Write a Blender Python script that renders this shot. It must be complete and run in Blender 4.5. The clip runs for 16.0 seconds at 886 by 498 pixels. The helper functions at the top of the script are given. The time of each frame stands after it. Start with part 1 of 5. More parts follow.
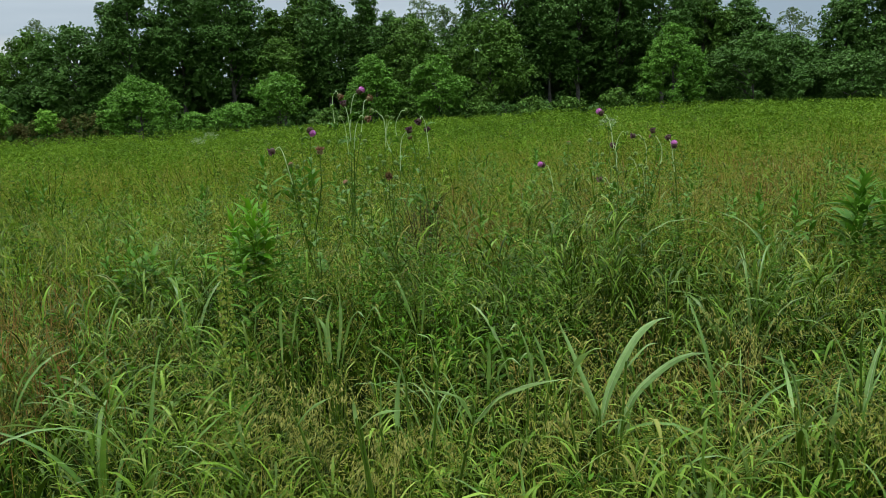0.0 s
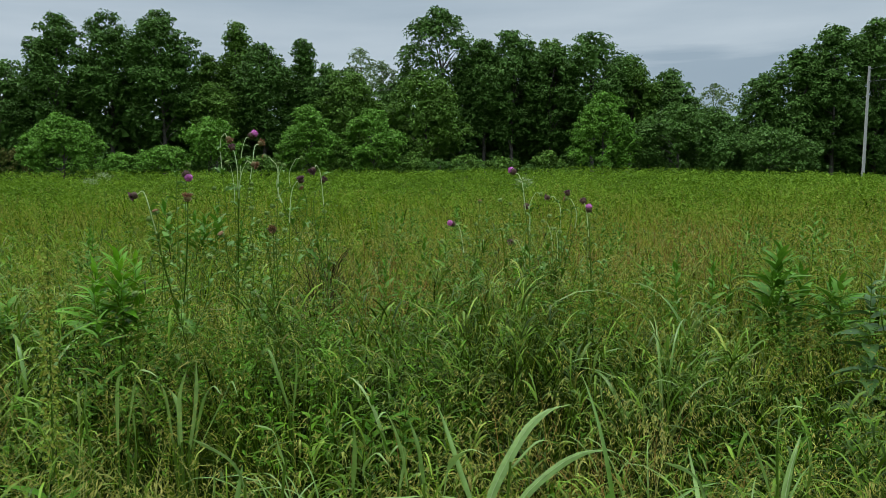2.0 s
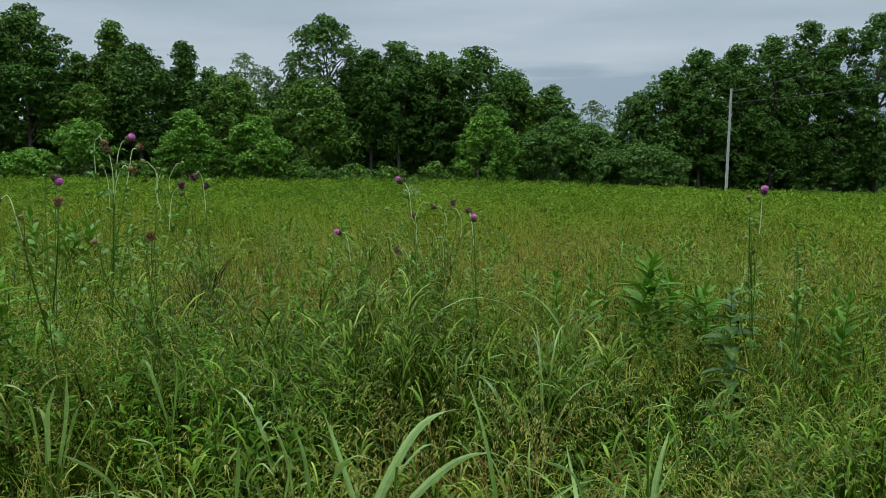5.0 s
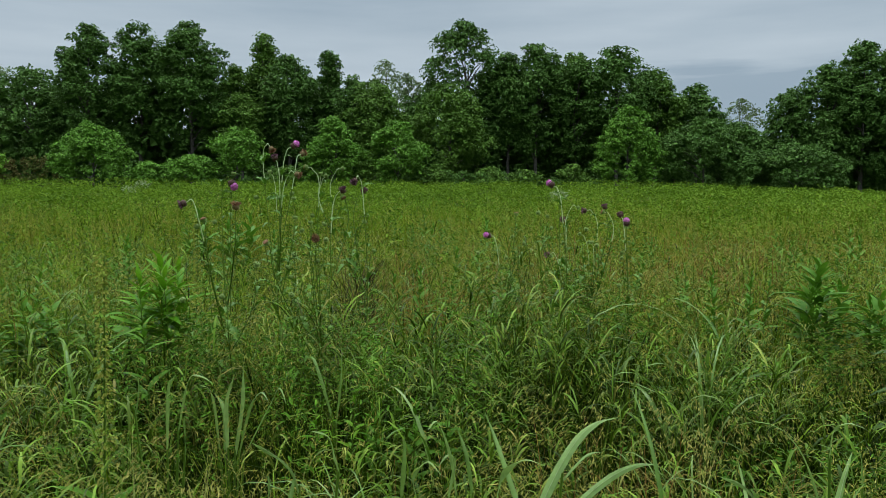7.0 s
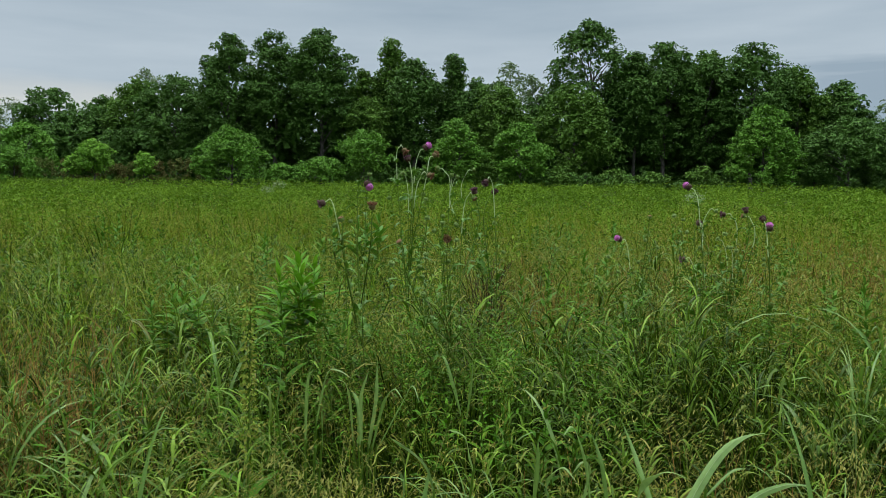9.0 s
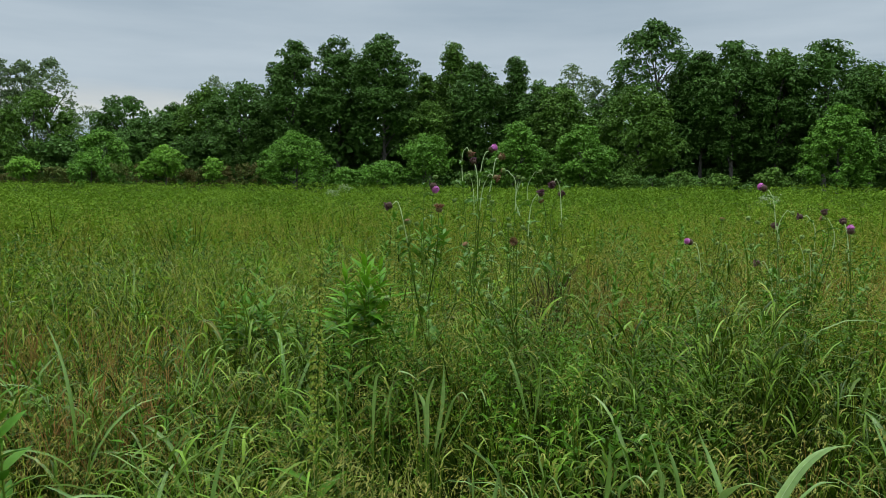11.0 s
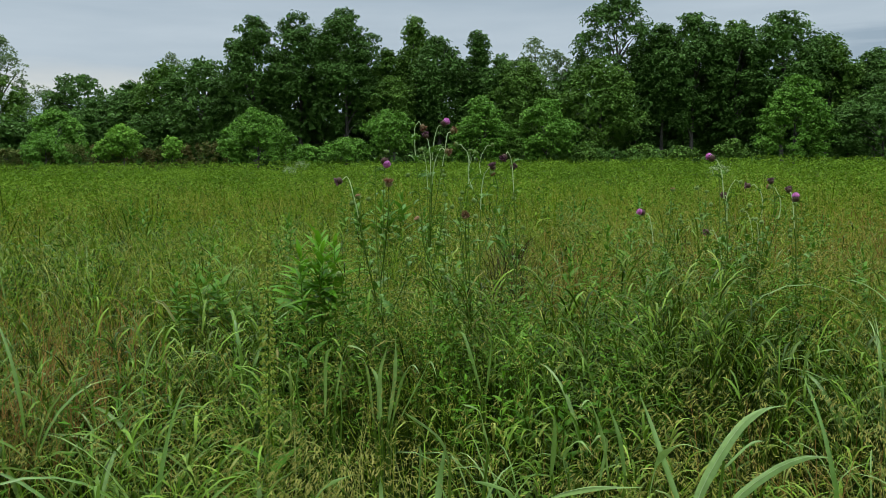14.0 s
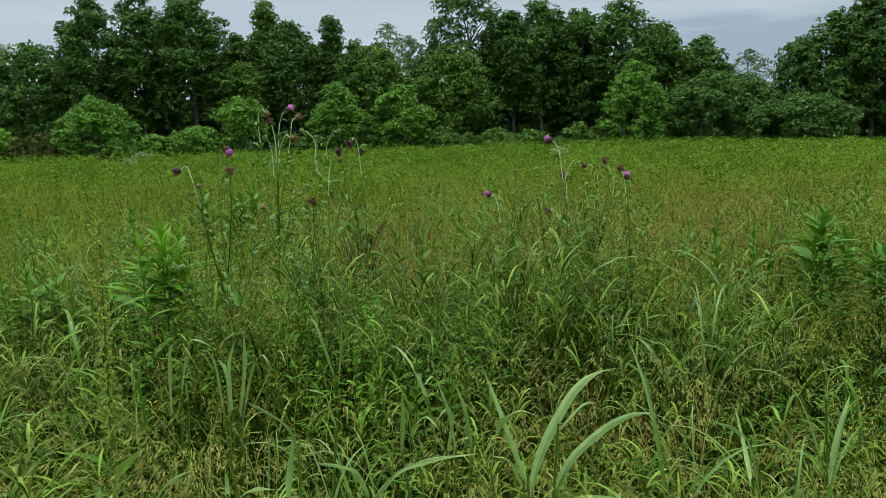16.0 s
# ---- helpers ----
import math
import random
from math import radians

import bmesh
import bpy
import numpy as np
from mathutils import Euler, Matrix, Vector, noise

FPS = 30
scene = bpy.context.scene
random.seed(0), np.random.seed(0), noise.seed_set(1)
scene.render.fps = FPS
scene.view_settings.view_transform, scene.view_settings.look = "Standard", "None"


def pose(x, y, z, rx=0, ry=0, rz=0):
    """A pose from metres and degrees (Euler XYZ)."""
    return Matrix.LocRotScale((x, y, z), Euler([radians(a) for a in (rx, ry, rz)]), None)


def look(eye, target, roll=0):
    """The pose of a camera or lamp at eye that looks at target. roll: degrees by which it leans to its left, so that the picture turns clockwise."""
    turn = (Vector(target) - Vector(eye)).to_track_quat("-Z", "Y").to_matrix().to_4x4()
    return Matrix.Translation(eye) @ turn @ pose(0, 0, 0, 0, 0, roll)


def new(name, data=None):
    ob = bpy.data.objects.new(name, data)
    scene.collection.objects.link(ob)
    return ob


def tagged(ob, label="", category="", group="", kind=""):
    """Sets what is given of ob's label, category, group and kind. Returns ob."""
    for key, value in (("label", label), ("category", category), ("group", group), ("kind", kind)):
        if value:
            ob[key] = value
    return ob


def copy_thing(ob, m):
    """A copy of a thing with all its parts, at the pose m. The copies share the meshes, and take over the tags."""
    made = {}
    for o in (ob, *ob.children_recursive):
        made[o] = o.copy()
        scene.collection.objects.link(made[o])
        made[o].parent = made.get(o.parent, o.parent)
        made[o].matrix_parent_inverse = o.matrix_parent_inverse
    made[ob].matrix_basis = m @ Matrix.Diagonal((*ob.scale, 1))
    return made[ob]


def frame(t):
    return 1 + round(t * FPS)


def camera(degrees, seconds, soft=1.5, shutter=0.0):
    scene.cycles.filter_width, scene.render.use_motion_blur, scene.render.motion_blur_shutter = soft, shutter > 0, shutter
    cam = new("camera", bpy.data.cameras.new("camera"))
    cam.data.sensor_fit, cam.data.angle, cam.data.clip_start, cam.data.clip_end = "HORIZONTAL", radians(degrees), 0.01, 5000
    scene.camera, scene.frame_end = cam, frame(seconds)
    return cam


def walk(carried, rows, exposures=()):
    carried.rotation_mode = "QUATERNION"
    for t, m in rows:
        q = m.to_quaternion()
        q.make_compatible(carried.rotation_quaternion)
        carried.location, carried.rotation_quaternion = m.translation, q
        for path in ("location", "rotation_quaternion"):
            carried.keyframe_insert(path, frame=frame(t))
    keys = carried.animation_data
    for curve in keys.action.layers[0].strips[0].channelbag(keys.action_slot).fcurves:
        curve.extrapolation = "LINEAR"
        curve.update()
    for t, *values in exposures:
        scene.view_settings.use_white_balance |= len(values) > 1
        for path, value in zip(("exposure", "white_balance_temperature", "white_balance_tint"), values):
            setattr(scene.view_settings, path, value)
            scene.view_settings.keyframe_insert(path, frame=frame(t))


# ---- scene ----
cam = camera(59.9, 16.0, 0.5)
PATH = [
    (0, (0.418, -0.002, 1.737), (0.336, 1.972, 1.425), -3.3),
    (0.5, (0.456, 0.159, 1.735), (0.409, 2.143, 1.492), -2.9),
    (1, (0.552, 0.293, 1.731), (0.508, 2.283, 1.536), -1.0),
    (1.5, (0.598, 0.372, 1.727), (0.621, 2.363, 1.535), -0.7),
    (2, (0.61, 0.389, 1.723), (0.708, 2.378, 1.545), -0.5),
    (2.5, (0.608, 0.395, 1.724), (0.781, 2.38, 1.546), -0.3),
    (3, (0.607, 0.394, 1.719), (0.894, 2.365, 1.546), 0.1),
    (3.5, (0.612, 0.383, 1.721), (0.954, 2.346, 1.548), 0.2),
    (3.7, (0.614, 0.379, 1.722), (0.972, 2.34, 1.553), 0.3),
    (5.8, (0.594, 0.35, 1.718), (0.985, 2.306, 1.571), 0.3),
    (6, (0.589, 0.347, 1.718), (0.934, 2.312, 1.571), 0.1),
    (6.5, (0.56, 0.357, 1.717), (0.768, 2.341, 1.572), -0.3),
    (7, (0.517, 0.37, 1.722), (0.559, 2.364, 1.575), 0.2),
    (7.5, (0.496, 0.379, 1.723), (0.383, 2.37, 1.576), 0.2),
    (8, (0.487, 0.389, 1.72), (0.306, 2.376, 1.574), 0.2),
    (8.5, (0.474, 0.383, 1.719), (0.257, 2.366, 1.574), 0.6),
    (9, (0.467, 0.38, 1.718), (0.197, 2.357, 1.574), 0.6),
    (9.5, (0.469, 0.387, 1.716), (0.16, 2.358, 1.573), 0.4),
    (9.7, (0.472, 0.403, 1.712), (0.14, 2.37, 1.571), 0.2),
    (11.8, (0.424, 0.392, 1.714), (-0.039, 2.333, 1.574), 0.4),
    (12, (0.424, 0.395, 1.719), (-0.049, 2.333, 1.57), 0.2),
    (12.5, (0.438, 0.394, 1.714), (-0.045, 2.328, 1.549), 0.1),
    (13, (0.458, 0.399, 1.713), (-0.024, 2.332, 1.536), -0.4),
    (13.5, (0.476, 0.401, 1.707), (0.05, 2.346, 1.52), -0.4),
    (14, (0.506, 0.399, 1.705), (0.167, 2.36, 1.506), -0.5),
    (14.5, (0.53, 0.395, 1.699), (0.324, 2.372, 1.481), -0.6),
    (15, (0.541, 0.393, 1.701), (0.419, 2.376, 1.464), -1.4),
    (15.5, (0.561, 0.382, 1.701), (0.505, 2.367, 1.461), -1.7),
    (16, (0.57, 0.374, 1.699), (0.586, 2.36, 1.458), -1.8),
]
walk(cam, [(t, look(eye, target, roll)) for t, eye, target, roll in PATH],
     exposures=((0.0, 0.06), (1.5, 0.0), (6.5, -0.03), (9.5, -0.03), (12.0, 0.0), (14.5, 0.03), (15.5, 0.10), (16.0, 0.10)))

# ---- world, sun ----
world = bpy.data.worlds.new("overcast_sky")
scene.world = world
world.use_nodes = True


def build_sky(tree):
    nodes, links = tree.nodes, tree.links
    nodes.clear()
    out = nodes.new("ShaderNodeOutputWorld")
    bg = nodes.new("ShaderNodeBackground")
    links.new(bg.outputs[0], out.inputs[0])
    coord = nodes.new("ShaderNodeTexCoord")
    sep = nodes.new("ShaderNodeSeparateXYZ")
    links.new(coord.outputs["Generated"], sep.inputs[0])

    def math_node(op, a, b=None, clamp=False):
        n = nodes.new("ShaderNodeMath")
        n.operation, n.use_clamp = op, clamp
        for k, v in enumerate((a, b)):
            if v is None:
                continue
            if isinstance(v, (int, float)):
                n.inputs[k].default_value = v
            else:
                links.new(v, n.inputs[k])
        return n.outputs[0]

    def mix(fac, a, b):
        n = nodes.new("ShaderNodeMix")
        n.data_type = "RGBA"
        for k, v in ((0, fac), (6, a), (7, b)):
            if isinstance(v, tuple):
                n.inputs[k].default_value = (*v, 1)
            elif isinstance(v, (int, float)):
                n.inputs[k].default_value = v
            else:
                links.new(v, n.inputs[k])
        return n.outputs[2]

    def cloud(scale, stretch, detail, off=0.0):
        mp = nodes.new("ShaderNodeMapping")
        mp.inputs["Scale"].default_value = (1, 1, stretch)
        mp.inputs["Location"].default_value = (off, off * 0.7, 0)
        links.new(coord.outputs["Generated"], mp.inputs[0])
        n = nodes.new("ShaderNodeTexNoise")
        n.inputs["Scale"].default_value = scale
        n.inputs["Detail"].default_value = detail
        n.inputs["Roughness"].default_value = 0.5
        links.new(mp.outputs[0], n.inputs["Vector"])
        return n.outputs[0]

    z = sep.outputs[2]
    x = sep.outputs[0]
    sky = nodes.new("ShaderNodeTexSky")
    sky.sky_type, sky.sun_disc = "NISHITA", False
    sky.sun_elevation, sky.sun_rotation = radians(SUN_HEIGHT), radians(SUN_TURN)
    sky.dust_density = 4.0
    blue = nodes.new("ShaderNodeVectorMath")
    blue.operation = "SCALE"
    links.new(sky.outputs[0], blue.inputs[0])
    blue.inputs["Scale"].default_value = 0.06
    # layered grey cloud, brighter towards the zenith
    streak = cloud(2.2, 7.0, 5.0)
    streak2 = cloud(5.0, 9.0, 4.0, 3.1)
    layer = math_node("MULTIPLY_ADD", streak, 2.4, True)
    layer.node.inputs[2].default_value = -0.7
    grey = mix(layer, (0.315, 0.40, 0.475), (0.485, 0.565, 0.63))
    # a paler strip low down, strongest to the north-west
    low = math_node("SUBTRACT", 1.0, math_node("DIVIDE", math_node("ABSOLUTE", math_node("SUBTRACT", math_node("ADD", z, math_node("MULTIPLY", streak2, 0.03)), 0.12)), 0.026), True)
    west = math_node("MULTIPLY_ADD", x, -1.1, True)
    west_n = west.node
    west_n.inputs[2].default_value = 0.25
    grey = mix(math_node("MULTIPLY", low, west), grey, (0.59, 0.615, 0.605))
    # a slate-blue bank of cloud low in the north-east
    edge = math_node("ADD", math_node("MULTIPLY", streak2, 0.07), 0.125)
    bank = math_node("MULTIPLY", math_node("SUBTRACT", edge, z), 60.0, True)
    east = math_node("MULTIPLY_ADD", x, 6.0, True)
    east.node.inputs[2].default_value = -0.9
    grey = mix(math_node("MULTIPLY", math_node("MULTIPLY", bank, east), 0.85), grey, (0.265, 0.35, 0.43))
    lift = math_node("MULTIPLY_ADD", z, ZENITH, False)
    lift.node.inputs[2].default_value = 1.0
    lift = math_node("MAXIMUM", lift, 0.6)
    lift = math_node("SUBTRACT", lift, 0.25 * ZENITH)
    lift = math_node("MAXIMUM", lift, 1.0)
    bright = nodes.new("ShaderNodeVectorMath")
    bright.operation = "SCALE"
    links.new(grey, bright.inputs[0])
    links.new(lift, bright.inputs["Scale"])
    total = mix(0.92, blue.outputs[0], bright.outputs[0])
    links.new(total, bg.inputs[0])
    bg.inputs[1].default_value = SKY


SKY, ZENITH = 1.14, 7.5
SUN_HEIGHT, SUN_TURN = 65.0, 329.0
build_sky(world.node_tree)
sun = new("sun", bpy.data.lights.new("sun", "SUN"))
sun.data.energy, sun.data.angle, sun.data.color = 2.0, radians(14), (1.0, 0.97, 0.92)
sun.matrix_world = look((-15, 35, 62), (0, 10, 0))


# ---- materials ----
def ramp_colors(ramp, colors):
    while len(ramp.elements) > 1:
        ramp.elements.remove(ramp.elements[-1])
    for k, c in enumerate(colors):
        p = k / max(1, len(colors) - 1)
        e = ramp.elements[0] if k == 0 else ramp.elements.new(p)
        e.position, e.color = p, (*c, 1)


def leaf_material(name, colors, through_light=0.3, rough=0.5, patch=None, patch_scale=0.4, patch_amount=0.6, gloss=0.10, by_object=False, jitter=0.0, by_tone=False, contrast=0.28):
    """Leafy surface: each leaf takes a tone of the colours, drifting in patches over the ground, and lets some light through."""
    m = bpy.data.materials.new(name)
    m.use_nodes = True
    nodes, links = m.node_tree.nodes, m.node_tree.links
    nodes.clear()
    out = nodes.new("ShaderNodeOutputMaterial")
    geo = nodes.new("ShaderNodeNewGeometry")
    ramp = nodes.new("ShaderNodeValToRGB")
    ramp_colors(ramp.color_ramp, colors)
    if by_tone:
        tone_in = nodes.new("ShaderNodeAttribute")
        tone_in.attribute_name = "tone"
        links.new(tone_in.outputs["Fac"], ramp.inputs[0])
    elif by_object:
        info = nodes.new("ShaderNodeObjectInfo")
        links.new(info.outputs["Random"], ramp.inputs[0])
    else:
        links.new(geo.outputs["Random Per Island"], ramp.inputs[0])
    color = ramp.outputs[0]
    if patch:
        noise_node = nodes.new("ShaderNodeTexNoise")
        noise_node.inputs["Scale"].default_value = patch_scale
        noise_node.inputs["Detail"].default_value = 3.0
        links.new(geo.outputs["Position"], noise_node.inputs["Vector"])
        sharp = nodes.new("ShaderNodeMapRange")
        sharp.inputs[1].default_value, sharp.inputs[2].default_value = 0.42, 0.66
        sharp.inputs[4].default_value = patch_amount
        links.new(noise_node.outputs[0], sharp.inputs[0])
        mixer = nodes.new("ShaderNodeMix")
        mixer.data_type = "RGBA"
        links.new(sharp.outputs[0], mixer.inputs[0])
        links.new(color, mixer.inputs[6])
        mixer.inputs[7].default_value = (*patch, 1)
        color = mixer.outputs[2]
    # fine mottling along each leaf
    fine = nodes.new("ShaderNodeTexNoise")
    fine.inputs["Scale"].default_value = 45.0 if not jitter else jitter
    links.new(geo.outputs["Position"], fine.inputs["Vector"])
    tone = nodes.new("ShaderNodeMapRange")
    tone.inputs[3].default_value, tone.inputs[4].default_value = 1 - contrast, 1 + contrast
    links.new(geo.outputs["Random Per Island"] if by_tone else fine.outputs[0], tone.inputs[0])
    scale = nodes.new("ShaderNodeVectorMath")
    scale.operation = "SCALE"
    links.new(color, scale.inputs[0])
    links.new(tone.outputs[0], scale.inputs["Scale"])
    p = nodes.new("ShaderNodeBsdfPrincipled")
    p.inputs["Roughness"].default_value = rough
    p.inputs["Specular IOR Level"].default_value = gloss
    links.new(scale.outputs[0], p.inputs["Base Color"])
    if through_light > 0:
        tr = nodes.new("ShaderNodeBsdfTranslucent")
        links.new(scale.outputs[0], tr.inputs[0])
        mx = nodes.new("ShaderNodeMixShader")
        mx.inputs[0].default_value = through_light
        links.new(p.outputs[0], mx.inputs[1])
        links.new(tr.outputs[0], mx.inputs[2])
        links.new(mx.outputs[0], out.inputs[0])
    else:
        links.new(p.outputs[0], out.inputs[0])
    return m


def ground_material():
    m = bpy.data.materials.new("soil_and_thatch")
    m.use_nodes = True
    nodes, links = m.node_tree.nodes, m.node_tree.links
    p = nodes["Principled BSDF"]
    geo = nodes.new("ShaderNodeNewGeometry")
    n1, n2 = nodes.new("ShaderNodeTexNoise"), nodes.new("ShaderNodeTexNoise")
    n1.inputs["Scale"].default_value, n1.inputs["Detail"].default_value = 0.35, 6
    n2.inputs["Scale"].default_value, n2.inputs["Detail"].default_value = 14.0, 5
    for n in (n1, n2):
        links.new(geo.outputs["Position"], n.inputs["Vector"])
    r1, r2 = nodes.new("ShaderNodeValToRGB"), nodes.new("ShaderNodeValToRGB")
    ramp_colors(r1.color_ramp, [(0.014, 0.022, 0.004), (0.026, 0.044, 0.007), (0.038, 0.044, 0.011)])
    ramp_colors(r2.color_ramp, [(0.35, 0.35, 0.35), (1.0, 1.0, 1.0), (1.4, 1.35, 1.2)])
    links.new(n1.outputs[0], r1.inputs[0])
    links.new(n2.outputs[0], r2.inputs[0])
    mul = nodes.new("ShaderNodeMix")
    mul.data_type, mul.blend_type = "RGBA", "MULTIPLY"
    mul.inputs[0].default_value = 1.0
    links.new(r1.outputs[0], mul.inputs[6])
    links.new(r2.outputs[0], mul.inputs[7])
    links.new(mul.outputs[2], p.inputs["Base Color"])
    p.inputs["Roughness"].default_value = 0.95
    p.inputs["Specular IOR Level"].default_value = 0.0
    bump = nodes.new("ShaderNodeBump")
    bump.inputs["Strength"].default_value = 0.6
    links.new(n2.outputs[0], bump.inputs["Height"])
    links.new(bump.outputs[0], p.inputs["Normal"])
    return m


def bark_material(name, dark, light, scale=6.0):
    m = bpy.data.materials.new(name)
    m.use_nodes = True
    nodes, links = m.node_tree.nodes, m.node_tree.links
    p = nodes["Principled BSDF"]
    coord = nodes.new("ShaderNodeTexCoord")
    mp = nodes.new("ShaderNodeMapping")
    mp.inputs["Scale"].default_value = (1, 1, 0.12)
    n = nodes.new("ShaderNodeTexNoise")
    n.inputs["Scale"].default_value, n.inputs["Detail"].default_value = scale, 6
    links.new(coord.outputs["Object"], mp.inputs[0])
    links.new(mp.outputs[0], n.inputs["Vector"])
    r = nodes.new("ShaderNodeValToRGB")
    ramp_colors(r.color_ramp, [dark, light])
    links.new(n.outputs[0], r.inputs[0])
    links.new(r.outputs[0], p.inputs["Base Color"])
    p.inputs["Roughness"].default_value = 0.9
    bump = nodes.new("ShaderNodeBump")
    bump.inputs["Strength"].default_value = 0.5
    links.new(n.outputs[0], bump.inputs["Height"])
    links.new(bump.outputs[0], p.inputs["Normal"])
    return m


MAT_GROUND = ground_material()
MAT_BARK = bark_material("bark", (0.03, 0.025, 0.02), (0.10, 0.085, 0.07))
MAT_POLE = bark_material("weathered_pole_wood", (0.20, 0.19, 0.17), (0.42, 0.40, 0.37), 14.0)
MAT_WIRE = bark_material("wire_metal", (0.10, 0.10, 0.10), (0.16, 0.16, 0.16))
MAT_TREE_DARK = leaf_material("tree_leaf_dark", [(0.0573, 0.1167, 0.0199), (0.0703, 0.1398, 0.0250), (0.0909, 0.1690, 0.0333)], 0.10, 0.5, gloss=0.06, by_tone=True, contrast=0.22)
MAT_TREE_MID = leaf_material("tree_leaf_mid", [(0.0685, 0.1333, 0.0176), (0.0861, 0.1608, 0.0227), (0.1066, 0.1886, 0.0283)], 0.10, 0.5, gloss=0.06, by_tone=True, contrast=0.22)
MAT_TREE_LIGHT = leaf_material("tree_leaf_light", [(0.0805, 0.1763, 0.0185), (0.1048, 0.2216, 0.0254), (0.1309, 0.2551, 0.0331)], 0.10, 0.5, gloss=0.06, by_tone=True, contrast=0.22)
MAT_TREE_BRIGHT = leaf_material("shrub_leaf_bright", [(0.1066, 0.2296, 0.0205), (0.1558, 0.3034, 0.0328), (0.2050, 0.3526, 0.0492)], 0.2, 0.5, gloss=0.06, by_tone=True, contrast=0.22)
MAT_TREE_PALE = leaf_material("tree_leaf_pale", [(0.0941, 0.1411, 0.0517), (0.1270, 0.1787, 0.0706), (0.1600, 0.2117, 0.0941)], 0.2, 0.6, gloss=0.06, by_tone=True, contrast=0.22)
MAT_HEDGE = leaf_material("hedge_leaf", [(0.0656, 0.0997, 0.0186), (0.0937, 0.1399, 0.0272), (0.1286, 0.1216, 0.0394)], 0.2, 0.6, patch=(0.11, 0.052, 0.024), patch_scale=0.35, patch_amount=0.55, jitter=0.9, gloss=0.03)
# the near-black first tone serves as painted shade low in the sward
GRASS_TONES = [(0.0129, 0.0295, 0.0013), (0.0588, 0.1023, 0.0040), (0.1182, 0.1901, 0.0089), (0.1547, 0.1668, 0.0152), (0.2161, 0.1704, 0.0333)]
MAT_GRASS = leaf_material("meadow_grass", GRASS_TONES, 0.12, 0.5, gloss=0.05, by_tone=True, contrast=0.7)
MAT_GRASS_FAR = leaf_material("field_grass", [tuple(1.03 * v for v in c) for c in GRASS_TONES], 0.15, 0.6, gloss=0.03, by_tone=True, contrast=0.25)
MAT_GRASS_BROAD = leaf_material("broad_meadow_grass", [(0.0254, 0.0535, 0.0036), (0.0581, 0.1073, 0.0067), (0.0942, 0.1572, 0.0121), (0.1286, 0.1788, 0.0254), (0.1793, 0.1572, 0.0352)], 0.15, 0.45, gloss=0.07, by_tone=True, contrast=0.6)
MAT_HERB = leaf_material("meadow_herb_leaf", [(0.036, 0.092, 0.006), (0.066, 0.150, 0.010), (0.110, 0.205, 0.020)], 0.2, 0.55, gloss=0.06, by_tone=True, contrast=0.4)
MAT_SEED = leaf_material("grass_seed_heads", [(0.1862, 0.2116, 0.0258), (0.2793, 0.2624, 0.0515), (0.2539, 0.2116, 0.0405), (0.3555, 0.3301, 0.0810)], 0.25, 0.6, gloss=0.08, jitter=30.0)
MAT_STRAW = leaf_material("dead_straw", [(0.15, 0.078, 0.022), (0.23, 0.135, 0.038), (0.19, 0.092, 0.026)], 0.2, 0.75, gloss=0.03)
MAT_BROAD = leaf_material("broad_grass_leaf", [(0.078, 0.160, 0.013), (0.110, 0.196, 0.024), (0.150, 0.225, 0.046)], 0.30, 0.38, gloss=0.32, by_object=True)
MAT_GLAUCOUS = leaf_material("glaucous_grass_leaf", [(0.1196, 0.2009, 0.0375), (0.1518, 0.2401, 0.0525), (0.1886, 0.2793, 0.0713)], 0.30, 0.42, gloss=0.25, by_object=True)
MAT_MIDRIB = leaf_material("leaf_midrib", [(0.22, 0.30, 0.11), (0.26, 0.33, 0.14)], 0.0, 0.6, by_object=True)
MAT_WEED = leaf_material("weed_leaf", [(0.0675, 0.1857, 0.0057), (0.0968, 0.2306, 0.0090), (0.1294, 0.2643, 0.0147)], 0.3, 0.5, gloss=0.08, by_object=True)
MAT_WEED_DARK = leaf_material("dark_weed_leaf", [(0.050, 0.135, 0.0085), (0.082, 0.185, 0.0135)], 0.25, 0.5, gloss=0.08, by_object=True)
MAT_MILKWEED = leaf_material("milkweed_leaf", [(0.0404, 0.0895, 0.0198), (0.0592, 0.1175, 0.0288)], 0.25, 0.45, gloss=0.10, by_object=True)
MAT_STEM = leaf_material("green_stem", [(0.0558, 0.1045, 0.0087), (0.0836, 0.1324, 0.0139)], 0.0, 0.6, by_object=True)
MAT_STEM_PALE = leaf_material("downy_pale_stem", [(0.321, 0.3875, 0.1771), (0.3985, 0.4649, 0.2214)], 0.0, 0.7, by_object=True)
MAT_THISTLE_LEAF = leaf_material("thistle_leaf", [(0.0541, 0.1263, 0.0098), (0.0902, 0.1804, 0.0172)], 0.2, 0.55, gloss=0.2, by_object=True)
MAT_BRACT = leaf_material("thistle_bract_green", [(0.1082, 0.1624, 0.0369), (0.1624, 0.2255, 0.0590)], 0.1, 0.6)
MAT_BRACT_MAROON = leaf_material("thistle_bract_maroon", [(0.045, 0.022, 0.020), (0.085, 0.04, 0.035), (0.075, 0.07, 0.03)], 0.1, 0.6)
MAT_BRACT_DRY = leaf_material("thistle_bract_dry", [(0.10, 0.055, 0.032), (0.19, 0.13, 0.06), (0.14, 0.12, 0.045)], 0.1, 0.7)
MAT_PURPLE = leaf_material("thistle_florets", [(0.42, 0.075, 0.29), (0.54, 0.14, 0.40), (0.64, 0.27, 0.52)], 0.25, 0.6)
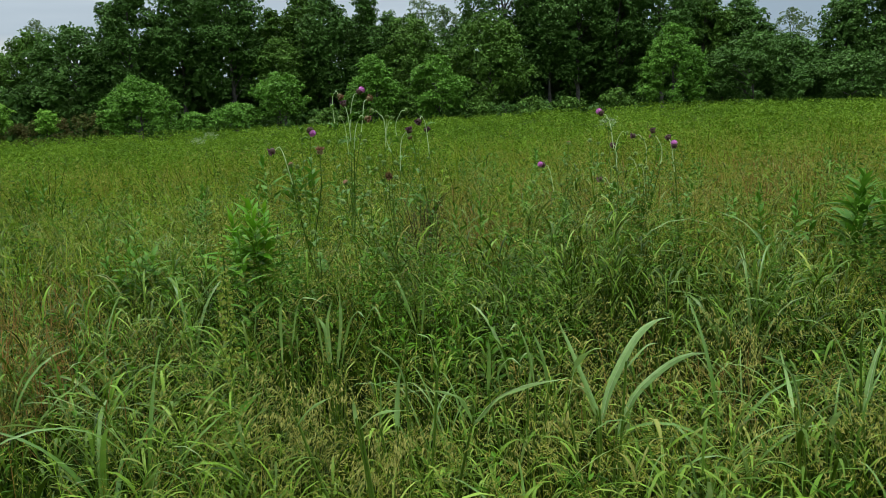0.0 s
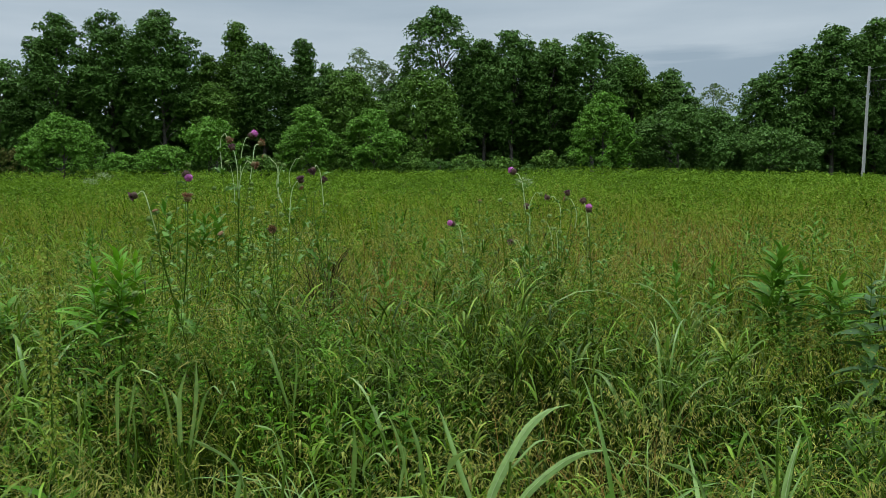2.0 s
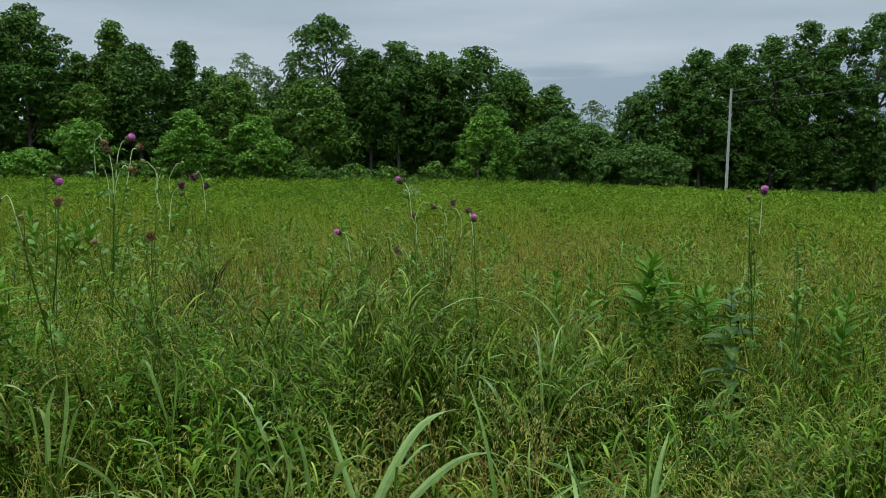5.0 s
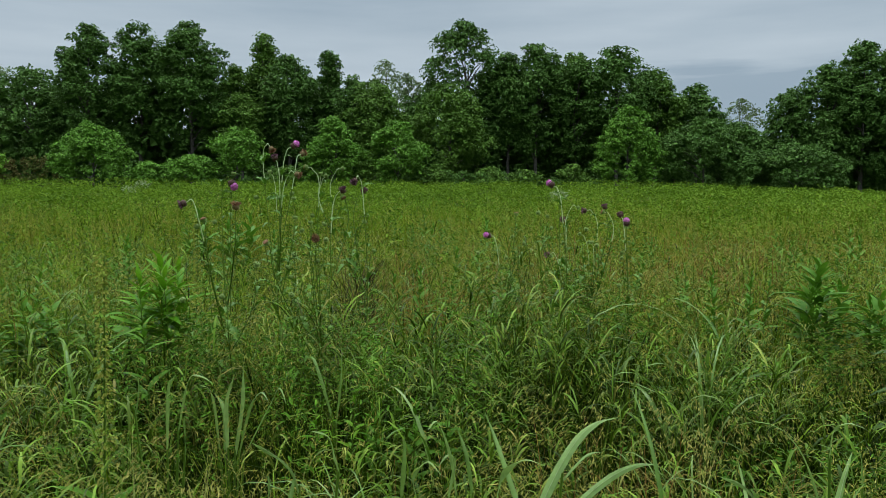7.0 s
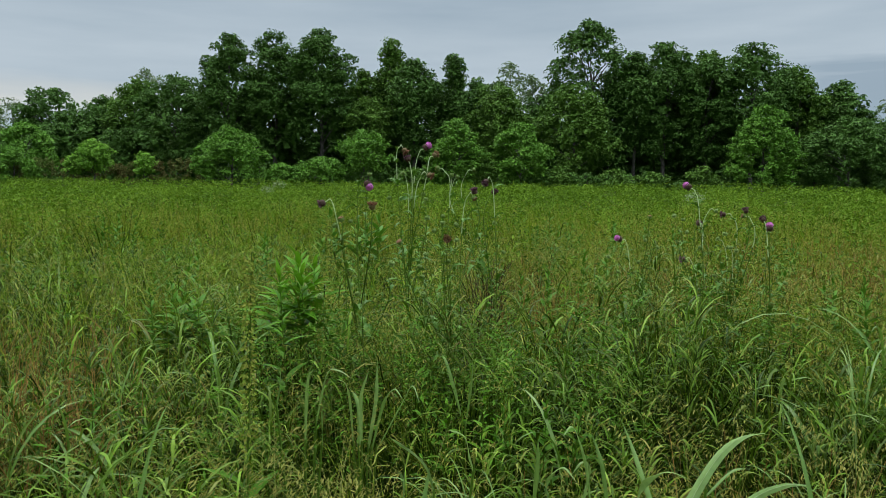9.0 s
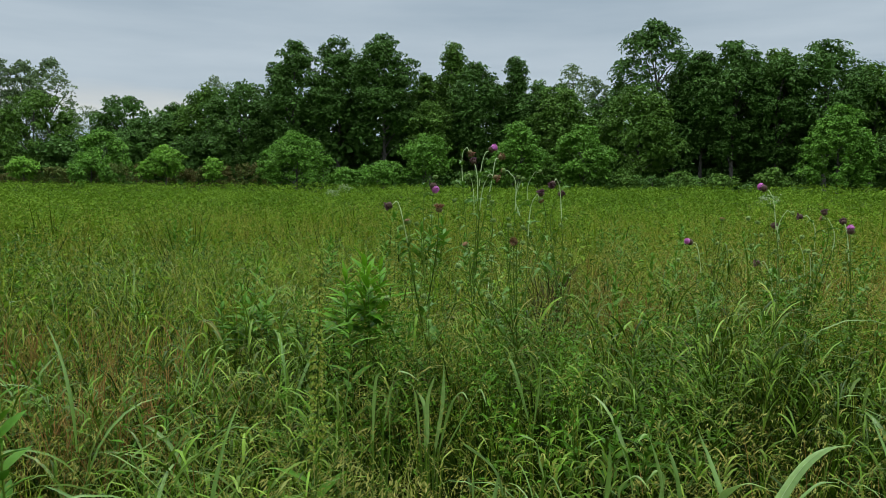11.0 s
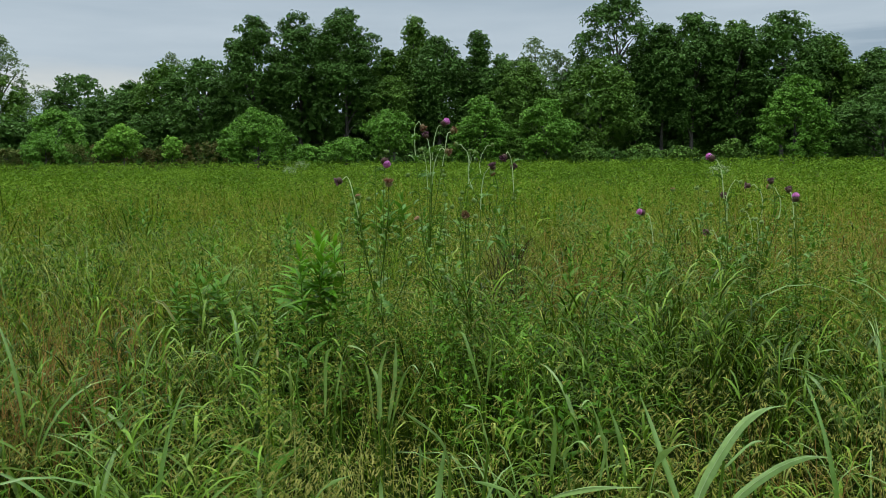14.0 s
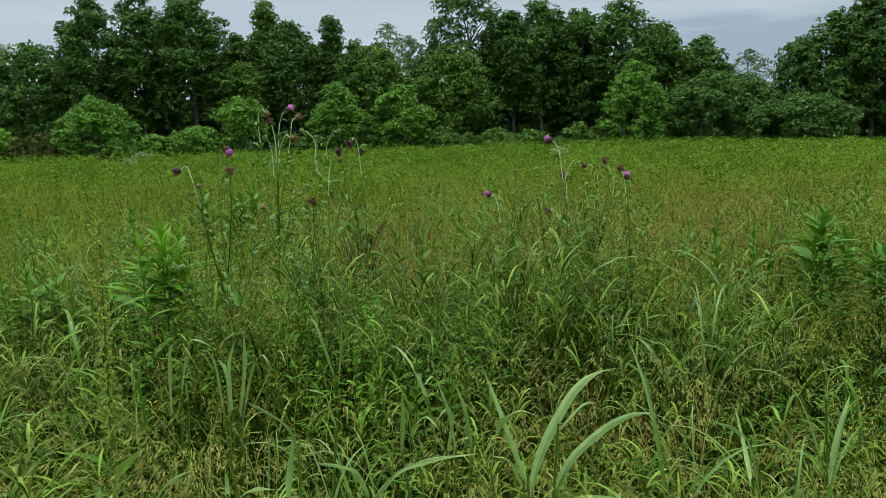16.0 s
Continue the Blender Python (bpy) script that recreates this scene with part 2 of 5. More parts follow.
MAT_FADED = leaf_material("faded_florets", [(0.065, 0.018, 0.032), (0.12, 0.04, 0.065), (0.26, 0.15, 0.17), (0.15, 0.06, 0.085)], 0.2, 0.7)
MAT_BROWN = leaf_material("dry_florets", [(0.15, 0.055, 0.035), (0.24, 0.12, 0.06), (0.33, 0.22, 0.12)], 0.2, 0.8)
MAT_DOCK = leaf_material("dock_seeds", [(0.17, 0.25, 0.028), (0.23, 0.27, 0.036), (0.21, 0.19, 0.034)], 0.2, 0.7)
MAT_UMBEL = leaf_material("pale_umbel", [(0.1968, 0.2460, 0.1148), (0.2624, 0.3116, 0.1640)], 0.2, 0.7)


# ---- mesh tools ----
class Shape:
    """Collects quads as arrays and makes one mesh of them."""

    def __init__(self):
        self.v, self.f, self.n, self.tones = [], [], 0, []

    def add(self, verts, faces):
        verts = np.asarray(verts, float).reshape(-1, 3)
        self.v.append(verts)
        self.f.append(np.asarray(faces, np.int64).reshape(-1, 4) + self.n)
        self.n += len(verts)
        return self

    def mesh(self, name, material, smooth=True):
        v, f = np.concatenate(self.v), np.concatenate(self.f)
        me = bpy.data.meshes.new(name)
        me.vertices.add(len(v))
        me.vertices.foreach_set("co", v.astype(np.float32).ravel())
        me.loops.add(f.size)
        me.loops.foreach_set("vertex_index", f.astype(np.int32).ravel())
        me.polygons.add(len(f))
        me.polygons.foreach_set("loop_start", np.arange(0, f.size, 4, dtype=np.int32))
        me.polygons.foreach_set("use_smooth", np.full(len(f), smooth))
        me.update(calc_edges=True)
        if self.tones:
            layer = me.attributes.new("tone", "FLOAT", "POINT")
            layer.data.foreach_set("value", np.concatenate(self.tones).astype(np.float32))
        me.materials.append(material)
        return me


def part(name, shape, material, parent=None, label="", smooth=True):
    ob = new(name, shape.mesh(name, material, smooth) if isinstance(shape, Shape) else shape)
    if parent is not None:
        ob.parent = parent
    if label:
        ob["label"] = label
    return ob


def thing(name, at, label, category, group="", turn=0.0):
    ob = new(name)
    ob.empty_display_size = 0.2
    ob.matrix_basis = pose(*at, 0, 0, turn)
    return tagged(ob, label, category, group)


def smoothstep(a, b, x):
    t = np.clip((np.asarray(x, float) - a) / (b - a), 0, 1)
    return t * t * (3 - 2 * t)


def ground_height(x, y):
    """The field rises gently to the wood and falls off a little to the east."""
    x, y = np.asarray(x, float), np.asarray(y, float)
    far = np.clip(y, -40, 80) / 66
    rise = 0.20 + 1.88 * far
    rise = rise + far * (0.35 * smoothstep(-25, -60, x) - 0.95 * smoothstep(14, 44, x))
    bump = 0.05 * np.sin(x * 0.9 + 1.3) * np.sin(y * 0.7 + 0.4) + 0.10 * np.sin(x * 0.13 + 2.0) * np.sin(y * 0.17)
    return rise + bump * smoothstep(1.0, 12.0, np.hypot(x, y))


def on_ground(x, y, sink=0.0):
    return (x, y, float(ground_height(x, y)) - sink)


def unit(a):
    return a / np.maximum(np.linalg.norm(a, axis=-1, keepdims=True), 1e-9)


def blades(shape, rng, root, length, width, bend0, bend1, azimuth, seg, face=None, tone=None, power=1.9):
    """Grass blades: each a tapering strip that leaves the ground at bend0 and droops to bend1 (radians from upright)."""
    n = len(root)
    s = np.linspace(0, 1, seg + 1)
    mid = (s[:-1] + s[1:]) / 2
    ang = bend0[:, None] + (bend1 - bend0)[:, None] * mid[None] ** power
    step = length[:, None] / seg
    out = np.concatenate([np.zeros((n, 1)), np.cumsum(np.sin(ang) * step, 1)], 1)
    up = np.concatenate([np.zeros((n, 1)), np.cumsum(np.cos(ang) * step, 1)], 1)
    ca, sa = np.cos(azimuth)[:, None], np.sin(azimuth)[:, None]
    spine = np.stack([root[:, :1] + out * ca, root[:, 1:2] + out * sa, root[:, 2:3] + up], -1)
    twist = azimuth + math.pi / 2 + (rng.normal(0, 0.5, n) if face is None else face)
    side = np.stack([np.cos(twist), np.sin(twist), np.zeros(n)], -1)
    taper = np.minimum(1.0, 0.45 + 1.4 * s) * (1 - s ** 2.2) + 0.04
    half = 0.5 * width[:, None] * taper[None]
    left = spine - side[:, None] * half[..., None]
    right = spine + side[:, None] * half[..., None]
    v = np.stack([left, right], 2).reshape(n, -1, 3)
    k = np.arange(seg)
    one = np.stack([2 * k, 2 * k + 1, 2 * k + 3, 2 * k + 2], -1)
    f = one[None] + (np.arange(n) * 2 * (seg + 1))[:, None, None]
    shape.add(v, f)
    if tone is not None:
        shape.tones.append(np.repeat(tone, 2 * (seg + 1)))
    return spine


def leaflets(shape, rng, p, axis, normal, length, width, fold=0.15):
    """Small diamond leaves at p, pointing along axis, folded a little on the midrib."""
    axis = unit(axis)
    side = unit(np.cross(axis, normal))
    nrm = unit(np.cross(side, axis))
    L, W = length[:, None], width[:, None]
    base, tip = p, p + axis * L - nrm * L * 0.12
    mid = p + axis * L * 0.45
    a = mid + side * W * 0.5 + nrm * W * fold
    b = mid - side * W * 0.5 + nrm * W * fold
    v = np.stack([base, a, tip, b], 1)
    shape.add(v, np.arange(len(p) * 4))


def tube(shape, pts, radii, sides=6):
    pts = np.asarray(pts, float)
    radii = np.broadcast_to(np.asarray(radii, float), (len(pts),))
    tang = unit(np.gradient(pts, axis=0))
    ref = np.array([0.31, 0.95, 0.05]) if abs(tang[0][2]) > 0.9 else np.array([0.0, 0.0, 1.0])
    a = unit(np.cross(tang, ref))
    b = np.cross(tang, a)
    th = np.linspace(0, 2 * math.pi, sides, endpoint=False)
    ring = pts[:, None] + radii[:, None, None] * (np.cos(th)[None, :, None] * a[:, None] + np.sin(th)[None, :, None] * b[:, None])
    f = []
    for i in range(len(pts) - 1):
        for j in range(sides):
            k = (j + 1) % sides
            f.append((i * sides + j, i * sides + k, (i + 1) * sides + k, (i + 1) * sides + j))
    shape.add(ring, f)


def curve_points(ctrl, n):
    """A smooth line through control points (Catmull-Rom)."""
    c = np.asarray(ctrl, float)
    c = np.concatenate([[2 * c[0] - c[1]], c, [2 * c[-1] - c[-2]]])
    out = []
    m = len(c) - 3
    for u in np.linspace(0, m, n):
        i = min(int(u), m - 1)
        t = u - i
        p0, p1, p2, p3 = c[i:i + 4]
        out.append(0.5 * (2 * p1 + (p2 - p0) * t + (2 * p0 - 5 * p1 + 4 * p2 - p3) * t * t + (3 * p1 - p0 - 3 * p2 + p3) * t ** 3))
    return np.array(out)


# ---- ground ----
def ground_sheet():
    xs = np.concatenate([-np.geomspace(2500, 60, 14), np.arange(-56, 57, 2.0), np.geomspace(60, 2500, 14)])
    ys = np.concatenate([-np.geomspace(2500, 30, 12), np.arange(-26, 92, 2.0), np.geomspace(94, 2500, 14)])
    X, Y = np.meshgrid(xs, ys)
    Z = ground_height(X, Y)
    s = Shape()
    w = len(xs)
    i, j = np.meshgrid(np.arange(len(ys) - 1), np.arange(w - 1), indexing="ij")
    a = (i * w + j).ravel()
    s.add(np.stack([X, Y, Z], -1), np.stack([a, a + 1, a + w + 1, a + w], -1))
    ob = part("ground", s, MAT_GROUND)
    tagged(ob, "gently rising field soil covered with green thatch", "ground", kind="structure")


ground_sheet()


# ---- trees and shrubs ----
def envelope(profile, u):
    """Share of the half width that a crown has at the height u (0 foot, 1 top)."""
    if profile == "cone":
        return (1.0 - 0.80 * u ** 1.5) * np.minimum(1, 0.75 + u * 2)
    if profile == "oval":
        return np.sqrt(np.maximum(0.02, 1 - (2 * u - 0.95) ** 2))
    if profile == "tall":
        return np.sqrt(np.maximum(0.02, 1 - u ** 3.6)) * np.minimum(1, 0.40 + 1.3 * u)
    if profile == "shrub":
        return np.sqrt(np.maximum(0.02, 1 - u ** 2.2)) * np.minimum(1, 0.80 + 1.5 * u)
    return np.sqrt(np.maximum(0.02, 1 - u ** 3.4)) * np.minimum(1, 0.62 + 1.2 * u)


def crown_shape(rng, half, low, top, leaf, profile="dome", dense=1.0, airy=0.0, knob=1.0):
    """Foliage in three steps: boughs over the crown's outline, tufts over each bough, leaves over each tuft."""
    s = Shape()
    h = top - low
    bough = min(np.clip(0.15 * half + 0.42, 0.42, 1.05) * knob, 0.22 * h)
    n = int(np.clip(2.0 * half * h * 0.8 / bough ** 2 * 0.95, 9, 90))
    u = rng.permutation((np.arange(n) + rng.random(n)) / n) ** 0.9
    env = envelope(profile, u)
    rad = bough * rng.uniform(0.6, 1.4, n) * (0.65 + 0.35 * env)
    th = np.arange(n) * 2.4 + rng.normal(0, 0.35, n)
    reach = np.maximum(half * env - 0.75 * rad, 0) * rng.uniform(0.70, 1.12, n)
    c = np.stack([np.cos(th) * reach, np.sin(th) * reach, low + 0.6 * rad + u * np.maximum(h - 1.55 * rad, 0.1)], -1)
    # tufts over the upper and outer side of each bough
    tuft = np.clip(0.30 * bough, 0.20, 0.36)
    per = np.maximum((rad / tuft) ** 2 * 1.36 * dense, 4).astype(int)
    per = np.where(c[:, 1] > 0.35 * half, per // 4, per)
    b = np.repeat(np.arange(n), per)
    m = len(b)
    away = c[b] * np.array([1, 1, 0]) / half
    d = unit(rng.normal(size=(m, 3)) + 0.75 * away + np.array([0, 0, 0.85]))
    tc = c[b] + d * (rad[b] * rng.uniform(0.70, 1.22, m) * (1 + 0.5 * airy))[:, None] * np.array([1.12, 1.12, 0.88])
    tr = tuft * rng.uniform(0.7, 1.35, m) * (1 + 0.6 * airy)
    tone_b, tone_t = rng.normal(0, 0.14, n), rng.normal(0, 0.16, m)
    # leaves over each tuft, laid on its round top
    each = 13 if airy else 15
    k = np.repeat(np.arange(m), each)
    q = len(k)
    e = unit(rng.normal(size=(q, 3)) + 0.55 * d[k] + np.array([0, 0, 0.55]))
    p = tc[k] + e * (tr[k] * rng.uniform(0.35, 1.12, q))[:, None] * np.array([1.3, 1.3, 0.62])
    normal = unit(0.75 * e + 0.6 * np.array([0, 0, 1.0]) + rng.normal(0, 0.30, (q, 3)))
    axis = unit(np.cross(normal, rng.normal(size=(q, 3))) + 0.5 * e + np.array([0, 0, -0.35]))
    size = leaf * rng.uniform(0.65, 1.4, q)
    leaflets(s, rng, p, axis, normal, size, size * rng.uniform(0.52, 0.78, q))
    tone = np.clip(0.5 + tone_b[b][k] + tone_t[k] + rng.normal(0, 0.12, q), 0, 1)
    s.tones.append(np.repeat(tone, 4))
    if airy:
        return s, c
    # larger sprays that close the inside of each bough, toned darker as painted shade
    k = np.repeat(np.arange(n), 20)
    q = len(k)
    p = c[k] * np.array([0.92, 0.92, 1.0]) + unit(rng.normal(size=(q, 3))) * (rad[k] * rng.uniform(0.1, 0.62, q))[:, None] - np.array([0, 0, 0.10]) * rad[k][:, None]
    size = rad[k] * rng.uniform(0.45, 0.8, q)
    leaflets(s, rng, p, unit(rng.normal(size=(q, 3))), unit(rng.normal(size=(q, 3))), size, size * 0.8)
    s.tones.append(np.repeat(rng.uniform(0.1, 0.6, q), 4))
    return s, c


def trunk_shape(rng, low, top, half, girth, tips):
    s = Shape()
    lean = rng.normal(0, 0.03, 2)
    spine = [(lean[0] * z + rng.normal(0, 0.02) * z * 0.3, lean[1] * z, z) for z in np.linspace(-0.3, top * 0.7, 7)]
    pts = curve_points(spine, 14)
    tube(s, pts, np.linspace(girth, girth * 0.25, 14) * np.where(np.arange(14) == 0, 1.35, 1.0), 7)
    pick = rng.permutation(len(tips))[:12]
    for i in pick:
        t = tips[i]
        z0 = max(low * 0.7, min(t[2] - 0.25 * half, top * 0.7)) * rng.uniform(0.7, 0.95)
        j = int(np.argmin(np.abs(pts[:, 2] - z0)))
        a = pts[j]
        mid = a * 0.5 + t * 0.5 + np.array([0, 0, 0.08 * half])
        tube(s, curve_points([a, mid, t], 7), np.linspace(girth * 0.4, girth * 0.08, 7), 5)
    return s


TREE_COUNT = [0]


def tree(x, y, top, half, material, label, low=0.06, leaf=0.25, profile="dome", name="tree", category="tree",
         dense=1.0, airy=0.0, knob=1.0, girth=0.0, group="trees of the wood"):
    TREE_COUNT[0] += 1
    rng = np.random.default_rng(100 + TREE_COUNT[0])
    z = float(ground_height(x, y))
    h = top - z
    t = thing(name, (x, y, z), label, category, group)
    s, tips = crown_shape(rng, half, low * h, h, leaf, profile, dense, airy, knob)
    part("trunk", trunk_shape(rng, low * h, h, half, girth or 0.014 * h + 0.03, tips), MAT_BARK, t, "grey-brown bark")
    part("crown", s, material, t, smooth=False)
    return t


DARK = "tall broadleaf tree with a dense dark green crown"
MID = "broadleaf tree with a full mid-green crown"
THIN = "sparse tree with thin pale grey-green leaves"
# the wood behind: x, y, top, half width
for x, y, top, half in ((-31.5, 75, 17.4, 3.3), (-27.3, 76, 17.8, 3.4), (-21.9, 75, 17.8, 3.6)):
    tree(x, y, top, half, MAT_TREE_DARK, DARK, profile="tall", low=0.20, leaf=0.27)
for x, y, top, half in ((-12.9, 76, 15.0, 2.6), (-6.9, 77, 13.1, 2.3), (8.5, 77, 15.5, 2.3), (11.1, 76, 16.2, 3.5), (18.9, 75, 15.9, 4.1), (15.0, 75.5, 14.6, 3.0), (27.3, 77, 12.6, 2.8)):
    tree(x, y, top, half, MAT_TREE_DARK, DARK, profile="tall", low=0.20)
tree(-9.1, 78, 15.8, 2.3, MAT_TREE_DARK, "tall tree with a narrow pointed crown", profile="cone")
tree(-15.7, 79, 17.5, 3.2, MAT_TREE_MID, "tall tree with a pointed mid-green crown", profile="cone")
for x, y, top, half in ((-18.6, 78, 14.3, 2.4), (-4.5, 75, 12.4, 3.2), (15.3, 78, 15.7, 2.4), (22.8, 76, 13.8, 2.8), (-17.0, 74, 11.0, 2.6)):
    tree(x, y, top, half, MAT_TREE_MID, MID, profile="tall", low=0.18)
tree(2.6, 73, 12.0, 3.7, MAT_TREE_MID, "broadleaf tree draped with mid-green vines")
tree(4.1, 79, 19.0, 3.6, MAT_TREE_DARK, "very tall airy tree with sky showing through its crown", profile="oval", low=0.32, dense=1.0, airy=0.12, leaf=0.30, girth=0.22)
for x, y, top, half in ((-4.2, 90, 16.6, 2.9), (-1.5, 84, 14.4, 1.8), (40.3, 98, 13.6, 2.6), (-70.7, 95, 13.7, 3.3), (-48.8, 90, 16.3, 3.0)):
    tree(x, y, top, half, MAT_TREE_PALE, THIN, low=0.2, dense=0.32, airy=0.5, leaf=0.28, profile="oval")
# the wood to the north-west
for x, y, top, half in ((-81.4, 85, 13.9, 4.8), (-54.9, 84, 10.9, 3.6), (-52.0, 86, 12.9, 3.4), (-39.7, 80, 14.4, 5.0), (-34.6, 79, 13.4, 3.0)):
    tree(x, y, top, half, MAT_TREE_DARK, DARK, dense=0.8, leaf=0.29)
tree(-62.8, 92, 15.0, 4.4, MAT_TREE_DARK, DARK, dense=0.7, leaf=0.32, low=0.25, profile="oval")
tree(-46.5, 84, 14.5, 3.9, MAT_TREE_MID, MID, dense=0.8, leaf=0.29)
for x, y, top, half in ((-82.5, 92, 20.3, 2.5), (-78.6, 92, 19.9, 2.6), (-74.2, 92, 20.0, 3.4)):
    tree(x, y, top, half, MAT_TREE_PALE, "tall loose tree with pale grey-green upper crown", low=0.3, dense=0.62, airy=0.10, leaf=0.32, profile="oval")
tree(-70.4, 84, 14.6, 6.2, MAT_TREE_MID, "wide willow-like tree with soft mid-green crown", dense=0.9, leaf=0.26)
# lower trees that close the wood between the tall ones
for x, y, top, half in ((-36.5, 79, 9.5, 3.4), (-24.8, 78.5, 10.0, 3.2), (-14.5, 78.5, 9.4, 3.0), (-10.2, 79, 10.2, 2.9), (-0.8, 78, 9.8, 2.8), (6.2, 78.5, 10.5, 3.2), (10.8, 79, 11.2, 3.2), (14.8, 78.5, 10.6, 3.0), (20.8, 78.5, 10.8, 3.2), (25.5, 78, 9.4, 2.8), (32.5, 75, 7.5, 2.6), (41.0, 77, 8.6, 3.6), (47.5, 77, 9.5, 4.0), (54.5, 76.5, 10.0, 4.0), (62.0, 76, 10.0, 4.2), (-59.0, 84, 8.4, 3.6), (-65.5, 84, 8.8, 3.6), (-76.5, 86, 8.8, 4.0), (-46.0, 81, 9.2, 3.6)):
    tree(x, y, top, half, MAT_TREE_DARK, "understorey tree with dark green leaves down to the ground", 0.02, 0.32, dense=0.45)
for x, y, top, half in ((-60.0, 90, 10.6, 5.0), (-44.0, 86, 13.0, 5.6), (-52.0, 88, 11.2, 5.2), (-30.5, 80, 14.6, 4.8), (-25.0, 79, 16.0, 5.0), (-36.0, 82, 13.2, 5.0), (-17.5, 81, 14.2, 4.0), (-11.8, 80, 13.8, 4.2), (-6.0, 82, 12.4, 4.0), (1.0, 82, 12.8, 4.2), (8.0, 81, 14.8, 4.6), (14.2, 80, 15.0, 4.8), (21.5, 79, 13.6, 4.4), (26.0, 80, 11.8, 3.2), (43.0, 79, 13.5, 4.2), (50.0, 79, 16.0, 5.0), (57.5, 78, 17.0, 5.0)):
    tree(x, y, top, half, MAT_TREE_DARK, "tall dark tree deep in the wood", 0.05, 0.42, dense=0.28, knob=1.2)
# the wood to the north-east, beyond the pole
for x, y, top, half in ((35.6, 75, 11.8, 2.6), (39.0, 74.5, 14.3, 3.3), (42.3, 74, 16.4, 3.5), (46.5, 74, 17.1, 3.6), (49.8, 73, 18.0, 3.6), (53.7, 73, 19.5, 3.6), (57.3, 72.5, 18.8, 3.4), (61.8, 72, 20.6, 4.4), (67.6, 71, 20.7, 4.6)):
    tree(x, y, top, half, MAT_TREE_DARK, "broad walnut-like tree with a dense drooping crown", low=0.05)
# shrubs and young trees at the field's edge
EDGE = "trees and shrubs at the field edge"
tree(-27.5, 65.8, 7.5, 3.2, MAT_TREE_LIGHT, "rounded young tree with fresh green leaves", 0.02, 0.19, "shrub", "shrub", "shrub", knob=0.62, group=EDGE)
tree(-15.7, 67, 7.2, 2.3, MAT_TREE_LIGHT, "spreading shrub with layered fresh green leaves", 0.25, 0.22, "dome", "shrub", "shrub", dense=0.7, knob=0.62, group=EDGE)
tree(-7.5, 67, 8.2, 2.4, MAT_TREE_LIGHT, "young tree with a fresh green rounded crown", 0.03, 0.21, "shrub", knob=0.7, group=EDGE)
tree(-2.1, 67.5, 7.9, 2.7, MAT_TREE_LIGHT, "young tree with drooping fresh green branches", 0.03, 0.22, knob=0.7, group=EDGE)
tree(17.8, 66.5, 9.2, 2.8, MAT_TREE_LIGHT, "young tree with a rounded conical fresh green crown", 0.02, 0.20, "shrub", knob=0.72, group=EDGE)
tree(24.5, 67.0, 8.2, 4.2, MAT_TREE_DARK, "broad shrub with arching dark green branches", 0.02, 0.23, "shrub", "shrub", "shrub", knob=0.7, group=EDGE)
tree(32.8, 67.0, 6.2, 3.9, MAT_TREE_DARK, "low broad shrub with arching dark green branches", 0.02, 0.23, "dome", "shrub", "shrub", knob=0.7, group=EDGE)
tree(28.2, 69.0, 8.1, 2.7, MAT_TREE_DARK, "broad shrub with arching dark green branches", 0.02, 0.23, "dome", "shrub", "shrub", knob=0.7, group=EDGE)
tree(-50.5, 70, 8.2, 2.9, MAT_TREE_LIGHT, "rounded shrub with mid-green leaves", 0.02, 0.23, "dome", "shrub", "shrub", knob=0.7, group=EDGE)
tree(-48.0, 65, 5.6, 2.1, MAT_TREE_LIGHT, "rounded shrub with fresh green leaves", 0.02, 0.20, "shrub", "shrub", "shrub", knob=0.7, group=EDGE)
for x, y, top, half in ((-40.1, 65.0, 6.3, 1.45), (-35.4, 65.2, 5.1, 0.9), (-55.6, 65.2, 5.3, 1.4), (-42.2, 65.0, 4.9, 0.6)):
    tree(x, y, top, half, MAT_TREE_BRIGHT, "bright yellow-green sapling rising out of the hedge", 0.25, 0.24, "oval", "sapling", "sapling", dense=0.8, knob=0.75, group=EDGE)
for x, y, top, half in ((-22.8, 65.5, 4.3, 1.5), (-19.3, 66, 4.8, 2.5)):
    tree(x, y, top, half, MAT_TREE_LIGHT, "low tangled shrub with pale fresh leaves", 0.02, 0.20, "dome", "shrub", "shrub", knob=0.7, group=EDGE)
for x, y, top, half in ((-11.6, 67.2, 3.9, 1.9), (-5.1, 66.8, 4.8, 1.0), (1.2, 67.2, 4.2, 1.6), (6.0, 66.8, 3.9, 1.5), (9.0, 66.8, 3.7, 1.5), (13.0, 66.8, 4.2, 1.3)):
    tree(x, y, top, half, MAT_TREE_MID, "low tangled shrub with mid-green leaves", 0.02, 0.20, "dome", "shrub", "shrub", dense=0.8, knob=0.8, group=EDGE)


